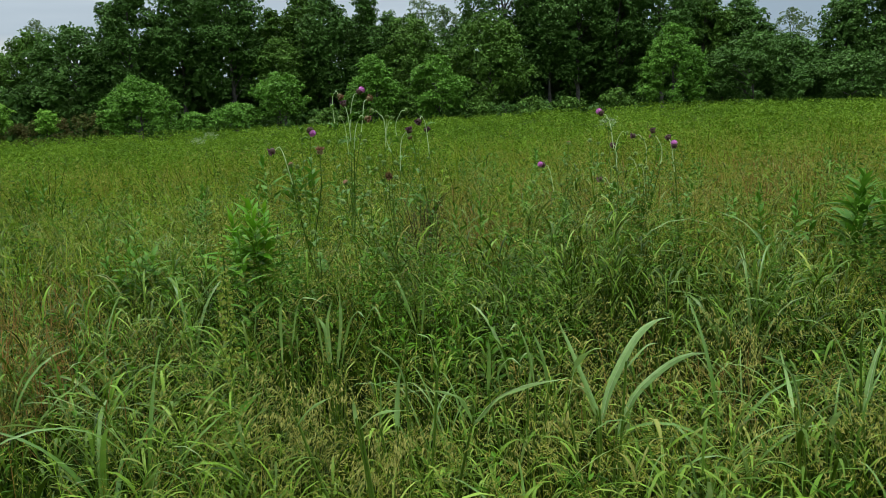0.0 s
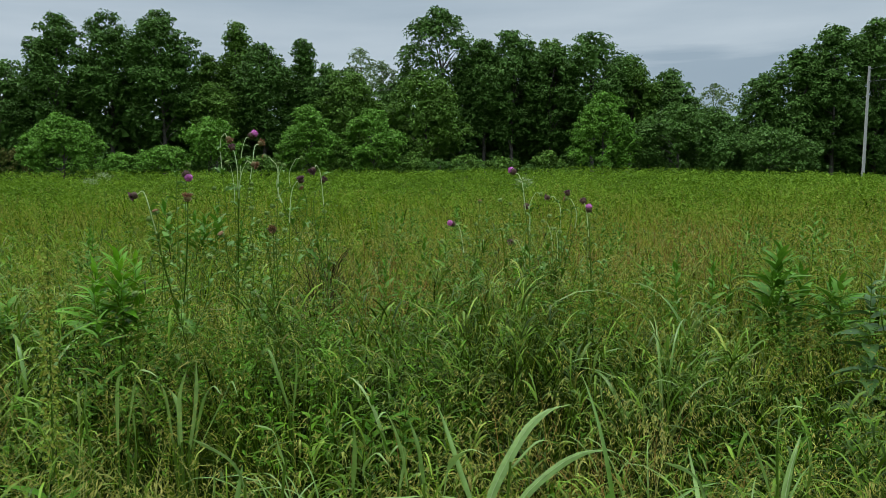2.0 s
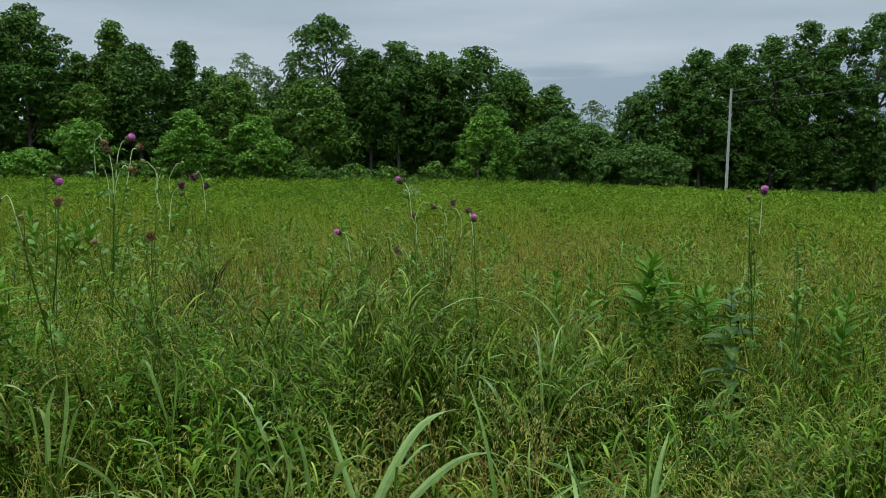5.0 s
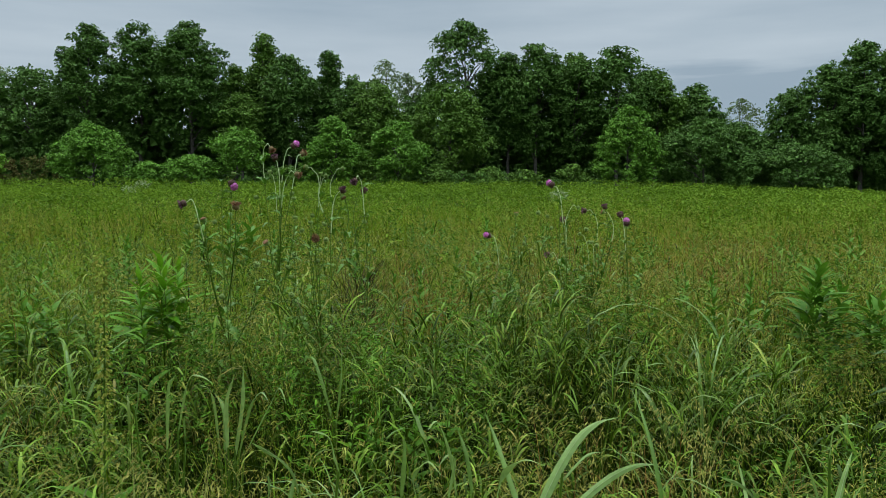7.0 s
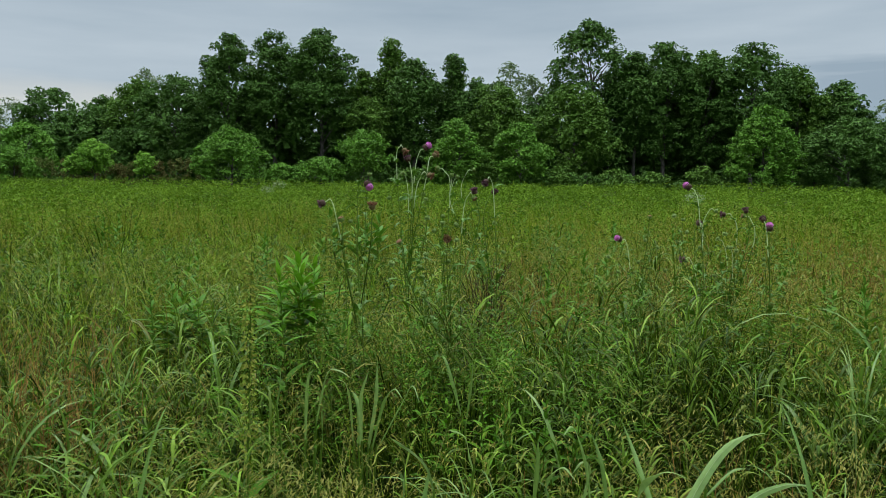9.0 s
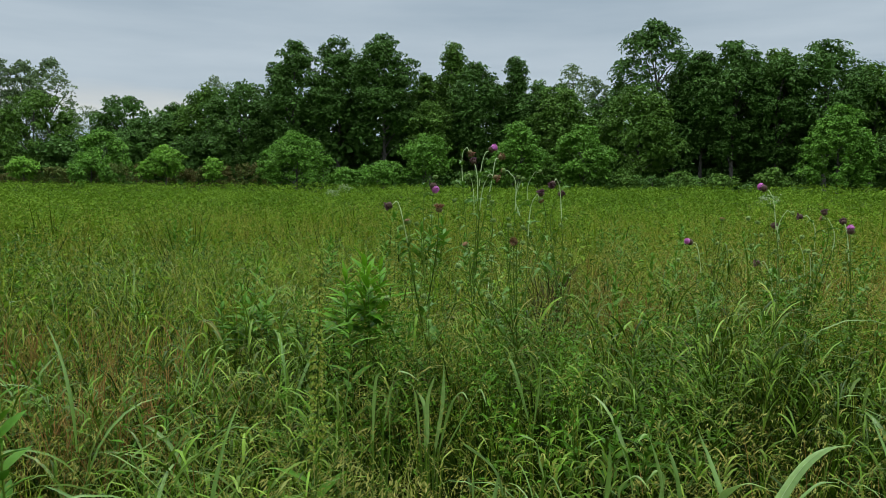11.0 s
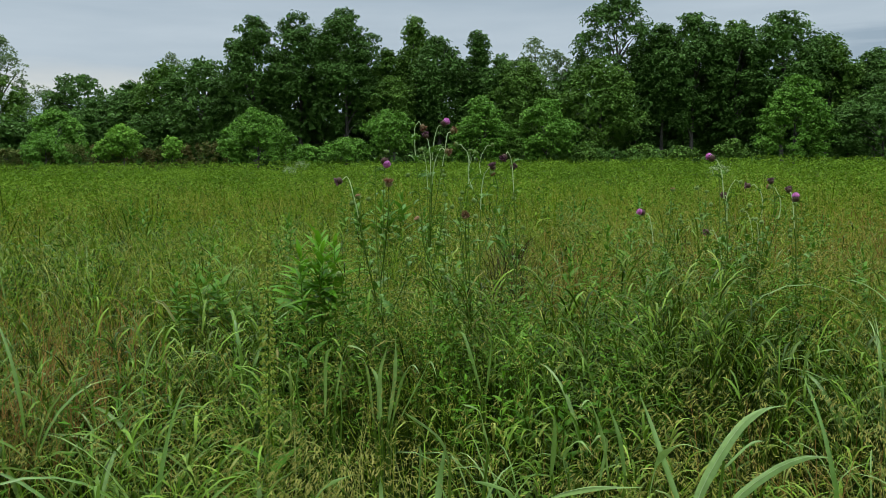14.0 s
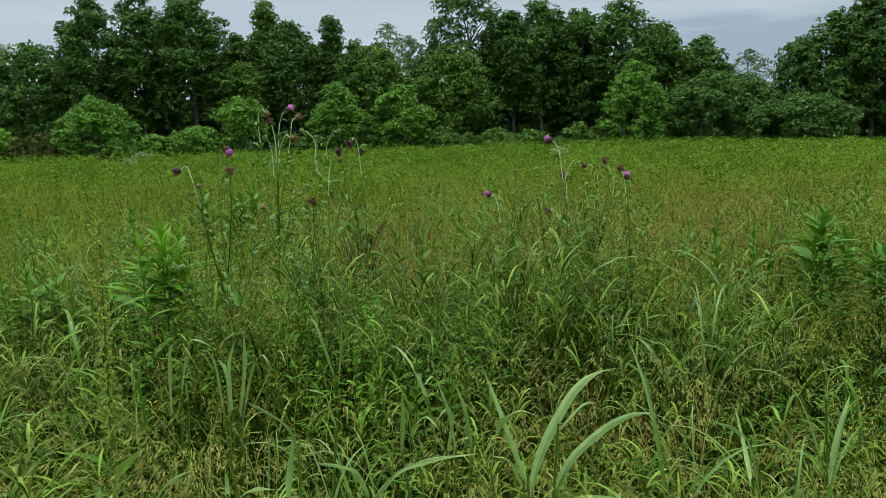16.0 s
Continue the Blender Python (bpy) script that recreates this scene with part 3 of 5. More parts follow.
def leaf_bank(name, label, category, x0, x1, y_of, top_of, count, leaf, material, seed, depth=1.2, kind="stuff"):
    """A long bank of foliage: clumps along a line, from the ground up to an uneven top."""
    rng = np.random.default_rng(seed)
    clumps = int((x1 - x0) * 9)
    cx = rng.uniform(x0, x1, clumps)
    cy = y_of(cx) + rng.uniform(-depth, depth, clumps)
    g = ground_height(cx, cy)
    cz = g + (top_of(cx) - g) * rng.random(clumps) ** 0.7
    cr = rng.uniform(0.35, 0.8, clumps) * min(1.0, 0.5 * depth)
    k = rng.integers(0, clumps, count)
    e = unit(rng.normal(size=(count, 3)))
    c = np.stack([cx, cy, cz], -1)[k]
    p = c + e * (cr[k] * rng.random(count) ** 0.5)[:, None] * np.array([1.2, 1.0, 0.75])
    p[:, 2] = np.maximum(p[:, 2], ground_height(p[:, 0], p[:, 1]) + 0.05)
    normal = unit(e * 0.5 + np.array([0, -0.1, 0.6]) + rng.normal(0, 0.4, (count, 3)))
    axis = unit(np.cross(normal, rng.normal(size=(count, 3))) + e * 0.4 + np.array([0, 0, -0.2]))
    size = leaf * rng.uniform(0.65, 1.35, count)
    s = Shape()
    leaflets(s, rng, p, axis, normal, size, size * 0.62)
    s.tones.append(np.repeat(np.clip(rng.normal(0.45, 0.2, clumps)[k] + rng.normal(0, 0.12, count), 0, 1), 4))
    return tagged(part(name, s, material, smooth=False), label, category, kind=kind)


def wavy(base, amp, seed):
    return lambda x: base + amp * (np.sin(x * 0.37 + seed) + 0.6 * np.sin(x * 0.91 + 2 * seed) + 0.4 * np.sin(x * 2.3 + seed))


leaf_bank("undergrowth", "dark tangled undergrowth below the trees", "undergrowth", -85, 72, wavy(81.0, 0.6, 1.0), wavy(7.6, 0.8, 2.0), 20000, 0.62, MAT_TREE_DARK, 7, 1.5)


def far_woods():
    """The next wood beyond: a long billowing bank of treetops with loose leaves on it."""
    rng = np.random.default_rng(8)
    xs, us = np.linspace(-150, 140, 210), np.linspace(0, 1, 26)
    X, U = np.meshgrid(xs, us)
    top = wavy(8.8, 0.7, 5.0)(X)
    puff = 0.7 * np.sin(X * 1.1 + 3 * np.sin(U * 7)) * np.sin(U * 14 + 2 * np.sin(X * 0.6)) + 0.35 * np.sin(X * 2.9 + U * 21)
    ang = U * math.pi * 0.75
    Y = 108 - 7 * np.cos(ang) - puff * np.cos(ang)
    Z = 1.0 + (top - 1.0) * np.sin(np.minimum(ang, 1.9)) + puff * np.sin(ang)
    s = Shape()
    w = len(xs)
    i, j = np.meshgrid(np.arange(len(us) - 1), np.arange(w - 1), indexing="ij")
    a = (i * w + j).ravel()
    v = np.stack([X, Y, Z], -1)
    s.add(v, np.stack([a, a + 1, a + w + 1, a + w], -1))
    n = 22000
    p = v.reshape(-1, 3)[rng.integers(0, v.shape[0] * v.shape[1], n)] + rng.normal(0, 0.5, (n, 3))
    nrm = unit(rng.normal(0, 0.4, (n, 3)) + np.array([0, -0.4, 0.7]))
    leaflets(s, rng, p, unit(np.cross(nrm, rng.normal(size=(n, 3)))), nrm, rng.uniform(0.5, 1.0, n), rng.uniform(0.3, 0.6, n))
    s.tones = [np.full(v.shape[0] * v.shape[1], 0.3), np.repeat(rng.random(n), 4)]
    tagged(part("far_woods", s, MAT_TREE_DARK, smooth=False), "distant dark wood closing the gaps between trees", "woods", kind="stuff")


far_woods()


def light_blocking_bank():
    """Added unseen screen behind and beside the path that blocks low sky light: a billowing bank of treetops."""
    th, us = np.radians(np.linspace(172, 368, 150)), np.linspace(0, 1, 16)
    T, U = np.meshgrid(th, us)
    puff = 0.8 * np.sin(T * 40 + 3 * np.sin(U * 7)) * np.sin(U * 14 + 2 * np.sin(T * 23)) + 0.4 * np.sin(T * 97 + U * 21)
    ang = U * math.pi * 0.75
    rad = 36 + 6 * (1 - np.cos(ang)) + puff
    X, Y = rad * np.cos(T) * 1.5, 6 + rad * np.sin(T)
    Z = -1.5 + 16 * np.sin(np.minimum(ang, 1.9)) + puff * np.sin(ang)
    s = Shape()
    w = len(th)
    i, j = np.meshgrid(np.arange(len(us) - 1), np.arange(w - 1), indexing="ij")
    a = (i * w + j).ravel()
    s.add(np.stack([X, Y, Z], -1), np.stack([a, a + 1, a + w + 1, a + w], -1))
    s.tones = [np.random.default_rng(11).random(X.size)]
    tagged(part("light_blocking_woods", s, MAT_TREE_DARK, smooth=False), "unseen bank of treetops added to block low sky light", "woods", kind="stuff")


light_blocking_bank()
leaf_bank("hedge", "rough brownish-green hedge along the field edge", "hedge", -75, -29.5, wavy(66.3, 0.3, 3.0), wavy(4.35, 0.22, 6.0), 15000, 0.22, MAT_HEDGE, 9, 0.9, "")
leaf_bank("brush", "low brush along the foot of the wood", "brush", -30, 38, wavy(66.8, 0.3, 3.0), lambda x: wavy(3.3, 0.3, 6.5)(x) - 0.8 * smoothstep(15, 40, x), 12000, 0.20, MAT_TREE_DARK, 10, 0.8)


# ---- utility pole ----
def utility_pole():
    x, y = 38.2, 62.0
    z = float(ground_height(x, y))
    t = thing("utility_pole", (x, y, z), "weathered grey wooden utility pole at the field edge", "utility pole")
    top = 10.65 - z
    s = Shape()
    zz = np.linspace(-0.5, top, 12)
    tube(s, np.stack([0.022 * zz, 0 * zz, zz], -1), np.linspace(0.135, 0.095, 12), 12)
    s.add([(0.022 * top - 0.08, -0.08, top), (0.022 * top + 0.08, -0.08, top), (0.022 * top + 0.08, 0.08, top), (0.022 * top - 0.08, 0.08, top)], [0, 1, 2, 3])
    part("shaft", s, MAT_POLE, t)
    for zi in (top - 0.25, top - 1.25):
        s = Shape()
        tube(s, [(0.022 * zi, -0.14, zi), (0.022 * zi, -0.24, zi), (0.022 * zi, -0.30, zi)], (0.05, 0.06, 0.03), 8)
        part("insulator", s, MAT_WIRE, t, "dark insulator")
    for zi, end in ((top - 0.25, (46.0, -16.0, 22.6 - z)), (top - 1.25, (46.0, -16.0, 15.7 - z))):
        s = Shape()
        a, b = np.array([0.022 * zi, -0.26, zi]), np.array(end)
        u = np.linspace(0, 1, 24)[:, None]
        pts = a + (b - a) * u
        pts[:, 2] -= (0.5 * 4 * u * (1 - u))[:, 0]
        tube(s, pts, 0.014, 5)
        part("wire", s, MAT_WIRE, t, "thin dark overhead wire")


utility_pole()


# ---- meadow ----
EYE_X, EYE_Y = 0.5, 0.36


def around(rng, r0, r1, count):
    """Places over the rest of the field, beside and behind the path."""
    r = np.sqrt(rng.uniform(r0 * r0, r1 * r1, count))
    a = np.radians(rng.uniform(48, 312, count))
    return EYE_X + r * np.sin(a), EYE_Y + r * np.cos(a)


def fan(rng, r0, r1, count, spread=50.0, y_end=66.0):
    """Places spread evenly over a sector of the meadow that opens northwards."""
    r = np.sqrt(rng.uniform(r0 * r0, r1 * r1, count))
    a = np.radians(rng.uniform(-spread, spread, count))
    x, y = EYE_X + r * np.sin(a), EYE_Y + r * np.cos(a)
    keep = y < y_end
    return x[keep], y[keep]


def lumps(x, y, scale, seed):
    """Soft value noise between 0 and 1."""
    v = 0
    for i, f in enumerate((1.0, 2.1, 4.3)):
        ph = seed * 1.7 + i * 2.3
        v = v + np.sin(x * scale * f + ph + 1.5 * np.sin(y * scale * f * 0.8 + ph)) * np.sin(y * scale * f * 1.1 + ph * 1.9 + 1.2 * np.sin(x * scale * f * 0.7)) / (1 + i * 0.6)
    return 0.5 + 0.5 * np.tanh(v)


def dryness(x, y):
    """Where the grass has gone to seed and turned tan: in patches, most of all in the middle distance to the east."""
    return np.minimum(1.0, lumps(x, y, 0.75, 8.0) + 0.8 * np.exp(-((x - 4.0) ** 2 / 14 + (y - 10.0) ** 2 / 30)) + 0.55 * np.exp(-((x - 0.7) ** 2 / 1.2 + (y - 6.6) ** 2 / 2.5)) - 0.7 * np.exp(-((x + 1.4) ** 2 / 0.9 + (y - 2.6) ** 2 / 1.4)) - 0.6 * np.exp(-((x - 2.7) ** 2 / 0.7 + (y - 2.9) ** 2 / 1.0)))


def painted_shade(x, y):
    """Shade painted into the grass tone, in soft patches either side of the path."""
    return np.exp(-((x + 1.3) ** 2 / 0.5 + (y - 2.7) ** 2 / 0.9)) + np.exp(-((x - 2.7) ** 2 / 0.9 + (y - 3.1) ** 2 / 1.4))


def canopy(x, y):
    """Height of the grass above the soil."""
    lush = np.exp(-((x + 0.1) ** 2 / 0.7 + (y - 4.2) ** 2 / 0.8)) + np.exp(-((x - 1.35) ** 2 / 0.5 + (y - 5.0) ** 2 / 0.7))
    near = (1 - 0.30 * smoothstep(4.2, 2.5, y)) * (1 - 0.45 * np.exp(-((x - 3.0) ** 2 / 0.9 + (y - 4.2) ** 2 / 1.4))) * (1 - 0.42 * np.exp(-((x - 1.0) ** 2 / 0.4 + (y - 3.1) ** 2 / 0.3)))
    return (0.46 + 0.26 * lumps(x, y, 1.3, 1.0) + 0.12 * lumps(x, y, 4.0, 2.0)) * near + 0.20 * np.minimum(lush, 1.0) - 0.22 * np.exp(-((x + 0.80) ** 2 / 0.10 + (y - 3.95) ** 2 / 0.20)) - 0.13 * np.exp(-((x - 0.5) ** 2 / 0.30 + (y - 2.4) ** 2 / 0.14)) - 0.13 * np.exp(-((x + 0.15) ** 2 / 0.15 + (y - 2.75) ** 2 / 0.12)) - 0.28 * np.exp(-((x - 0.1) ** 2 / 0.10 + (y - 5.0) ** 2 / 0.22))


def tufts(s, rng, r0, r1, count, per, width, seg, spread, tall=1.0, droop=0.9, green=0.0, shade=False, place=fan):
    """Tufts of grass: blades that fan out of one root, each tuft with a tone, height and breadth of its own."""
    x, y = place(rng, r0, r1, count)
    if not shade and r1 <= 9.0:
        gap = lumps(x, y, 2.6, 12.0) > 0.26
        x, y = x[gap], y[gap]
    n = len(x)
    dry = dryness(x, y)
    pick = rng.random(n)
    far = smoothstep(14, 30, y)
    tone = np.where(pick < 0.32, rng.uniform(0.0, 0.16, n), np.where(pick < 0.74, rng.uniform(0.2, 0.45, n), rng.uniform(0.45, 0.62, n)))
    olive = (rng.random(n) < (0.16 + 0.60 * smoothstep(0.35, 0.8, dry)) * (1 - 0.6 * far) * (1 - green))
    tone = np.where(olive, rng.uniform(0.62, 0.95, n), tone)
    meadow_tone = 0.36 + 0.20 * lumps(x, y, 0.16, 4.0) + rng.normal(0, 0.05, n)
    tone = np.where(rng.random(n) < 0.85 * smoothstep(9, 26, y), meadow_tone, tone)
    # tone lowered in the two side patches as painted shade
    tone = tone * (1 - 0.45 * np.minimum(painted_shade(x, y), 1.0))
    # shade is put into the colour: lowest leaves take the darkest tones
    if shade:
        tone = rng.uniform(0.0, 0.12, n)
    fine = np.where(rng.random(n) < 0.6, rng.uniform(0.55, 0.9, n), rng.uniform(0.9, 1.7, n))
    fine = np.where(olive, 0.6, fine)
    height = canopy(x, y) * tall * np.clip(rng.normal(1.0, 0.2, n), 0.55, 1.45)
    lean = 2 * math.pi * lumps(x, y, 0.9, 5.0)
    k = np.repeat(np.arange(n), per)
    m = len(k)
    a = rng.uniform(0, 2 * math.pi, m)
    q = np.sqrt(rng.random(m)) * spread
    px, py = x[k] + q * np.cos(a), y[k] + q * np.sin(a)
    root = np.stack([px, py, ground_height(px, py) - 0.02], -1)
    az = np.where(rng.random(m) < 0.35, lean[k] + rng.normal(0, 0.5, m), a + rng.normal(0, 0.5, m))
    b0 = 0.05 + 0.28 * q / spread * rng.random(m) + np.abs(rng.normal(0, 0.06, m))
    b1 = np.minimum(b0 + np.abs(rng.normal(droop, 0.55, m)), 2.6)
    length = height[k] * rng.uniform(0.55, 1.2, m) ** 0.8
    blades(s, rng, root, length, width * fine[k] * rng.uniform(0.7, 1.3, m), b0, b1, az, seg, tone=np.clip(tone[k] + rng.normal(0, 0.05, m), 0, 1))


def leafy_culms(s, rng, r0, r1, count, per, width, seg):
    """Upright grass culms with arching leaves set along them."""
    x, y = fan(rng, r0, r1, count)
    gap = lumps(x, y, 2.6, 12.0) > 0.30
    x, y = x[gap], y[gap]
    n = len(x)
    height = canopy(x, y) * rng.uniform(0.75, 1.2, n)
    dry = lumps(x, y, 0.75, 8.0)
    # culm tone also takes the painted shade of the side patches
    tone = np.where(rng.random(n) < 0.12, rng.uniform(0.8, 1.0, n), rng.uniform(0.18, 0.74, n) - 0.12 * (dry < 0.4)) * (1 - 0.4 * np.minimum(painted_shade(x, y), 1.0))
    root = np.stack([x, y, ground_height(x, y) - 0.02], -1)
    az0 = rng.uniform(0, 6.28, n)
    b0 = np.abs(rng.normal(0.05, 0.06, n))
    spine = blades(s, rng, root, height, np.full(n, 0.28 * width), b0, b0 + rng.uniform(0.0, 0.3, n), az0, seg, tone=tone)
    k = np.repeat(np.arange(n), per)
    m = len(k)
    u = rng.uniform(0.35, 0.98, m) * seg
    i = np.minimum(u.astype(int), seg - 1)
    f = (u - i)[:, None]
    p = spine[k, i] * (1 - f) + spine[k, i + 1] * f
    lb0 = rng.uniform(0.15, 0.9, m)
    blades(s, rng, p, rng.uniform(0.09, 0.30, m) * np.clip(height[k] / 0.6, 0.7, 1.3), width * rng.uniform(0.5, 1.35, m), lb0, np.minimum(lb0 + rng.uniform(1.3, 2.7, m), 2.9), rng.uniform(0, 6.28, m), seg,
           face=rng.normal(0, 0.35, m), tone=np.clip(tone[k] + rng.normal(0, 0.08, m), 0, 1), power=1.5)


def meadow():
    rng = np.random.default_rng(21)
    s = Shape()
    tufts(s, rng, 0.95, 2.6, 190, 18, 0.0068, 4, 0.07, 0.86, 1.9)
    tufts(s, rng, 2.6, 5.0, 520, 16, 0.0072, 4, 0.08, 0.88, 1.8)
    tufts(s, rng, 5.0, 9.0, 1300, 14, 0.0090, 3, 0.10, 0.92, 1.5)
    # short leaves that fill the foot of the sward, toned dark as painted shade
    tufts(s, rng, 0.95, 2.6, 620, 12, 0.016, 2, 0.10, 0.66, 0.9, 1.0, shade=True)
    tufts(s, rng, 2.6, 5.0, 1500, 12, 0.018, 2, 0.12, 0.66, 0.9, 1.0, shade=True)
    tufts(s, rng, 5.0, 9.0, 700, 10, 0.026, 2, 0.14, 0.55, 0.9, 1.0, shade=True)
    tagged(part("meadow_grass", s, MAT_GRASS), "tall uneven green meadow grass with drooping blades", "grass", kind="stuff")
    # broader blades that rise above the fine ones and nod over
    s = Shape()
    leafy_culms(s, rng, 1.0, 2.6, 400, 9, 0.0120, 5)
    leafy_culms(s, rng, 2.6, 4.4, 950, 9, 0.0112, 5)
    leafy_culms(s, rng, 4.4, 9.0, 1700, 7, 0.0092, 4)
    tagged(part("broad_meadow_grass", s, MAT_GRASS_BROAD), "broad nodding grass blades with pale shining bends", "grass", kind="stuff")
    s = Shape()
    tufts(s, rng, 9.0, 16.0, 2400, 12, 0.017, 2, 0.13)
    tufts(s, rng, 16.0, 30.0, 2000, 9, 0.031, 2, 0.22, 0.80, 1.4)
    tufts(s, rng, 30.0, 92.0, 1500, 7, 0.055, 2, 0.5, 0.66, 1.6)
    tufts(s, rng, 1.0, 4.5, 1000, 11, 0.016, 2, 0.11, 0.9, 1.3, place=around)
    tufts(s, rng, 4.5, 9.0, 1000, 8, 0.028, 2, 0.16, 0.9, 1.2, place=around)
    tufts(s, rng, 9.0, 30.0, 560, 6, 0.050, 2, 0.30, 0.9, 1.2, place=around)
    tagged(part("field_grass", s, MAT_GRASS_FAR), "bright green grass of the open field", "grass", kind="stuff")


def herbs():
    """Small-leaved herbs that thicken the meadow, above all round the thistles."""
    rng = np.random.default_rng(25)
    s = Shape()
    for r0, r1, plants, per, leaf in ((1.3, 3.0, 40, 30, 0.042), (3.0, 6.5, 300, 34, 0.045), (6.5, 12.0, 900, 22, 0.06)):
        x, y = fan(rng, r0, r1, plants)
        n = len(x)
        h = canopy(x, y) * rng.uniform(0.75, 1.2, n)
        g = ground_height(x, y)
        k = np.repeat(np.arange(n), per)
        m = len(k)
        u = rng.uniform(0.25, 1.0, m)
        a = rng.uniform(0, 6.28, m)
        r = 0.05 * (1.2 - u) + 0.01
        lean = rng.normal(0, 0.12, (n, 2))
        p = np.stack([x[k] + lean[k, 0] * u * h[k] + r * np.cos(a), y[k] + lean[k, 1] * u * h[k] + r * np.sin(a), g[k] + u * h[k]], -1)
        ax = unit(np.stack([np.cos(a), np.sin(a), rng.uniform(-0.2, 0.9, m)], -1))
        size = leaf * rng.uniform(0.6, 1.4, m)
        leaflets(s, rng, p, ax, np.tile((0.0, 0, 1), (m, 1)) + rng.normal(0, 0.3, (m, 3)), size, size * rng.uniform(0.22, 0.4, m))
        s.tones.append(np.repeat(np.clip(np.repeat(rng.uniform(0.05, 0.55, n), per) + rng.normal(0, 0.05, m), 0, 1), 4))
    for cx, cy, rx, ry, plants in ((0.05, 4.25, 0.42, 0.42, 95), (1.35, 5.05, 0.36, 0.40, 85), (-0.55, 4.0, 0.30, 0.35, 40), (2.95, 4.5, 0.30, 0.4, 25), (0.3, 3.9, 0.3, 0.3, 40)):
        x, y = rng.normal(cx, rx, plants), rng.normal(cy, ry, plants)
        h = np.clip(rng.normal(0.78, 0.14, plants), 0.4, 1.05)
        g = ground_height(x, y)
        per = 64
        k = np.repeat(np.arange(plants), per)
        m = len(k)
        u, a = rng.uniform(0.3, 1.0, m) ** 0.8, rng.uniform(0, 6.28, m)
        lean = rng.normal(0, 0.15, (plants, 2))
        r = 0.07 * (1.15 - u) + 0.008
        p = np.stack([x[k] + lean[k, 0] * u * h[k] + r * np.cos(a), y[k] + lean[k, 1] * u * h[k] + r * np.sin(a), g[k] + u * h[k]], -1)
        ax = unit(np.stack([np.cos(a), np.sin(a), rng.uniform(-0.4, 0.9, m)], -1))
        size = rng.uniform(0.014, 0.034, m)
        leaflets(s, rng, p, ax, np.tile((0.0, 0, 1), (m, 1)) + rng.normal(0, 0.35, (m, 3)), size, size * rng.uniform(0.25, 0.42, m))
        s.tones.append(np.repeat(np.clip(np.repeat(rng.uniform(0.2, 0.8, plants), per) + rng.normal(0, 0.06, m), 0, 1), 4))
    tagged(part("meadow_herbs", s, MAT_HERB, smooth=False), "small-leaved green herbs among the grass", "herbs", kind="stuff")


def seed_heads():
    """Slender stalks with drooping pale spikelets among the grass."""
    rng = np.random.default_rng(22)
    stalks, grains = Shape(), Shape()
    for r0, r1, count, grain, per in ((1.0, 2.6, 1100, 0.020, 13), (2.6, 5.0, 3000, 0.022, 12), (5.0, 9.0, 6200, 0.026, 8), (9.0, 15.0, 5000, 0.036, 6), (15.0, 26.0, 2600, 0.055, 4)):
        x, y = fan(rng, r0, r1, count)
        n = len(x)
        tan = dryness(x, y)
        keep = rng.random(n) < np.where(y < 4.0, 0.32 + 0.6 * smoothstep(0.3, 0.8, tan), 0.26 + 0.9 * smoothstep(0.3, 0.8, tan))
        x, y = x[keep], y[keep]
        n = len(x)
        root = np.stack([x, y, ground_height(x, y)], -1)
        length = (canopy(x, y) + 0.12) * rng.uniform(0.8, 1.35, n)
        az = 2 * math.pi * lumps(x, y, 0.9, 5.0) + rng.normal(0, 0.9, n)
        b0 = np.abs(rng.normal(0.08, 0.1, n))
        b1 = b0 + rng.uniform(0.4, 1.9, n)
        spine = blades(stalks, rng, root, length, np.full(n, 0.0022 if r0 < 5 else 0.004), b0, b1, az, 4, tone=rng.uniform(0.3, 0.8, n))
        u = rng.uniform(0.62, 1.0, (n, per)) * 4
        i = np.minimum(u.astype(int), 3)
        f = (u - i)[..., None]
        rows = np.arange(n)[:, None]
        p = spine[rows, i] * (1 - f) + spine[rows, i + 1] * f
        p = (p + rng.normal(0, 0.011, p.shape)).reshape(-1, 3)
        m = len(p)
        ax = unit(np.stack([np.cos(np.repeat(az, per)), np.sin(np.repeat(az, per)), np.full(m, -0.7)], -1) + rng.normal(0, 0.38, (m, 3)))
        leaflets(grains, rng, p, ax, unit(rng.normal(size=(m, 3))), grain * rng.uniform(0.7, 1.4, m), grain * rng.uniform(0.12, 0.20, m))
    tagged(part("grass_stalks", stalks, MAT_GRASS), "slender green flowering grass stalks", "grass", kind="stuff")
    tagged(part("grass_seed_heads", grains, MAT_SEED, smooth=False), "pale tan drooping spikelets of flowering grass", "seed heads", kind="stuff")


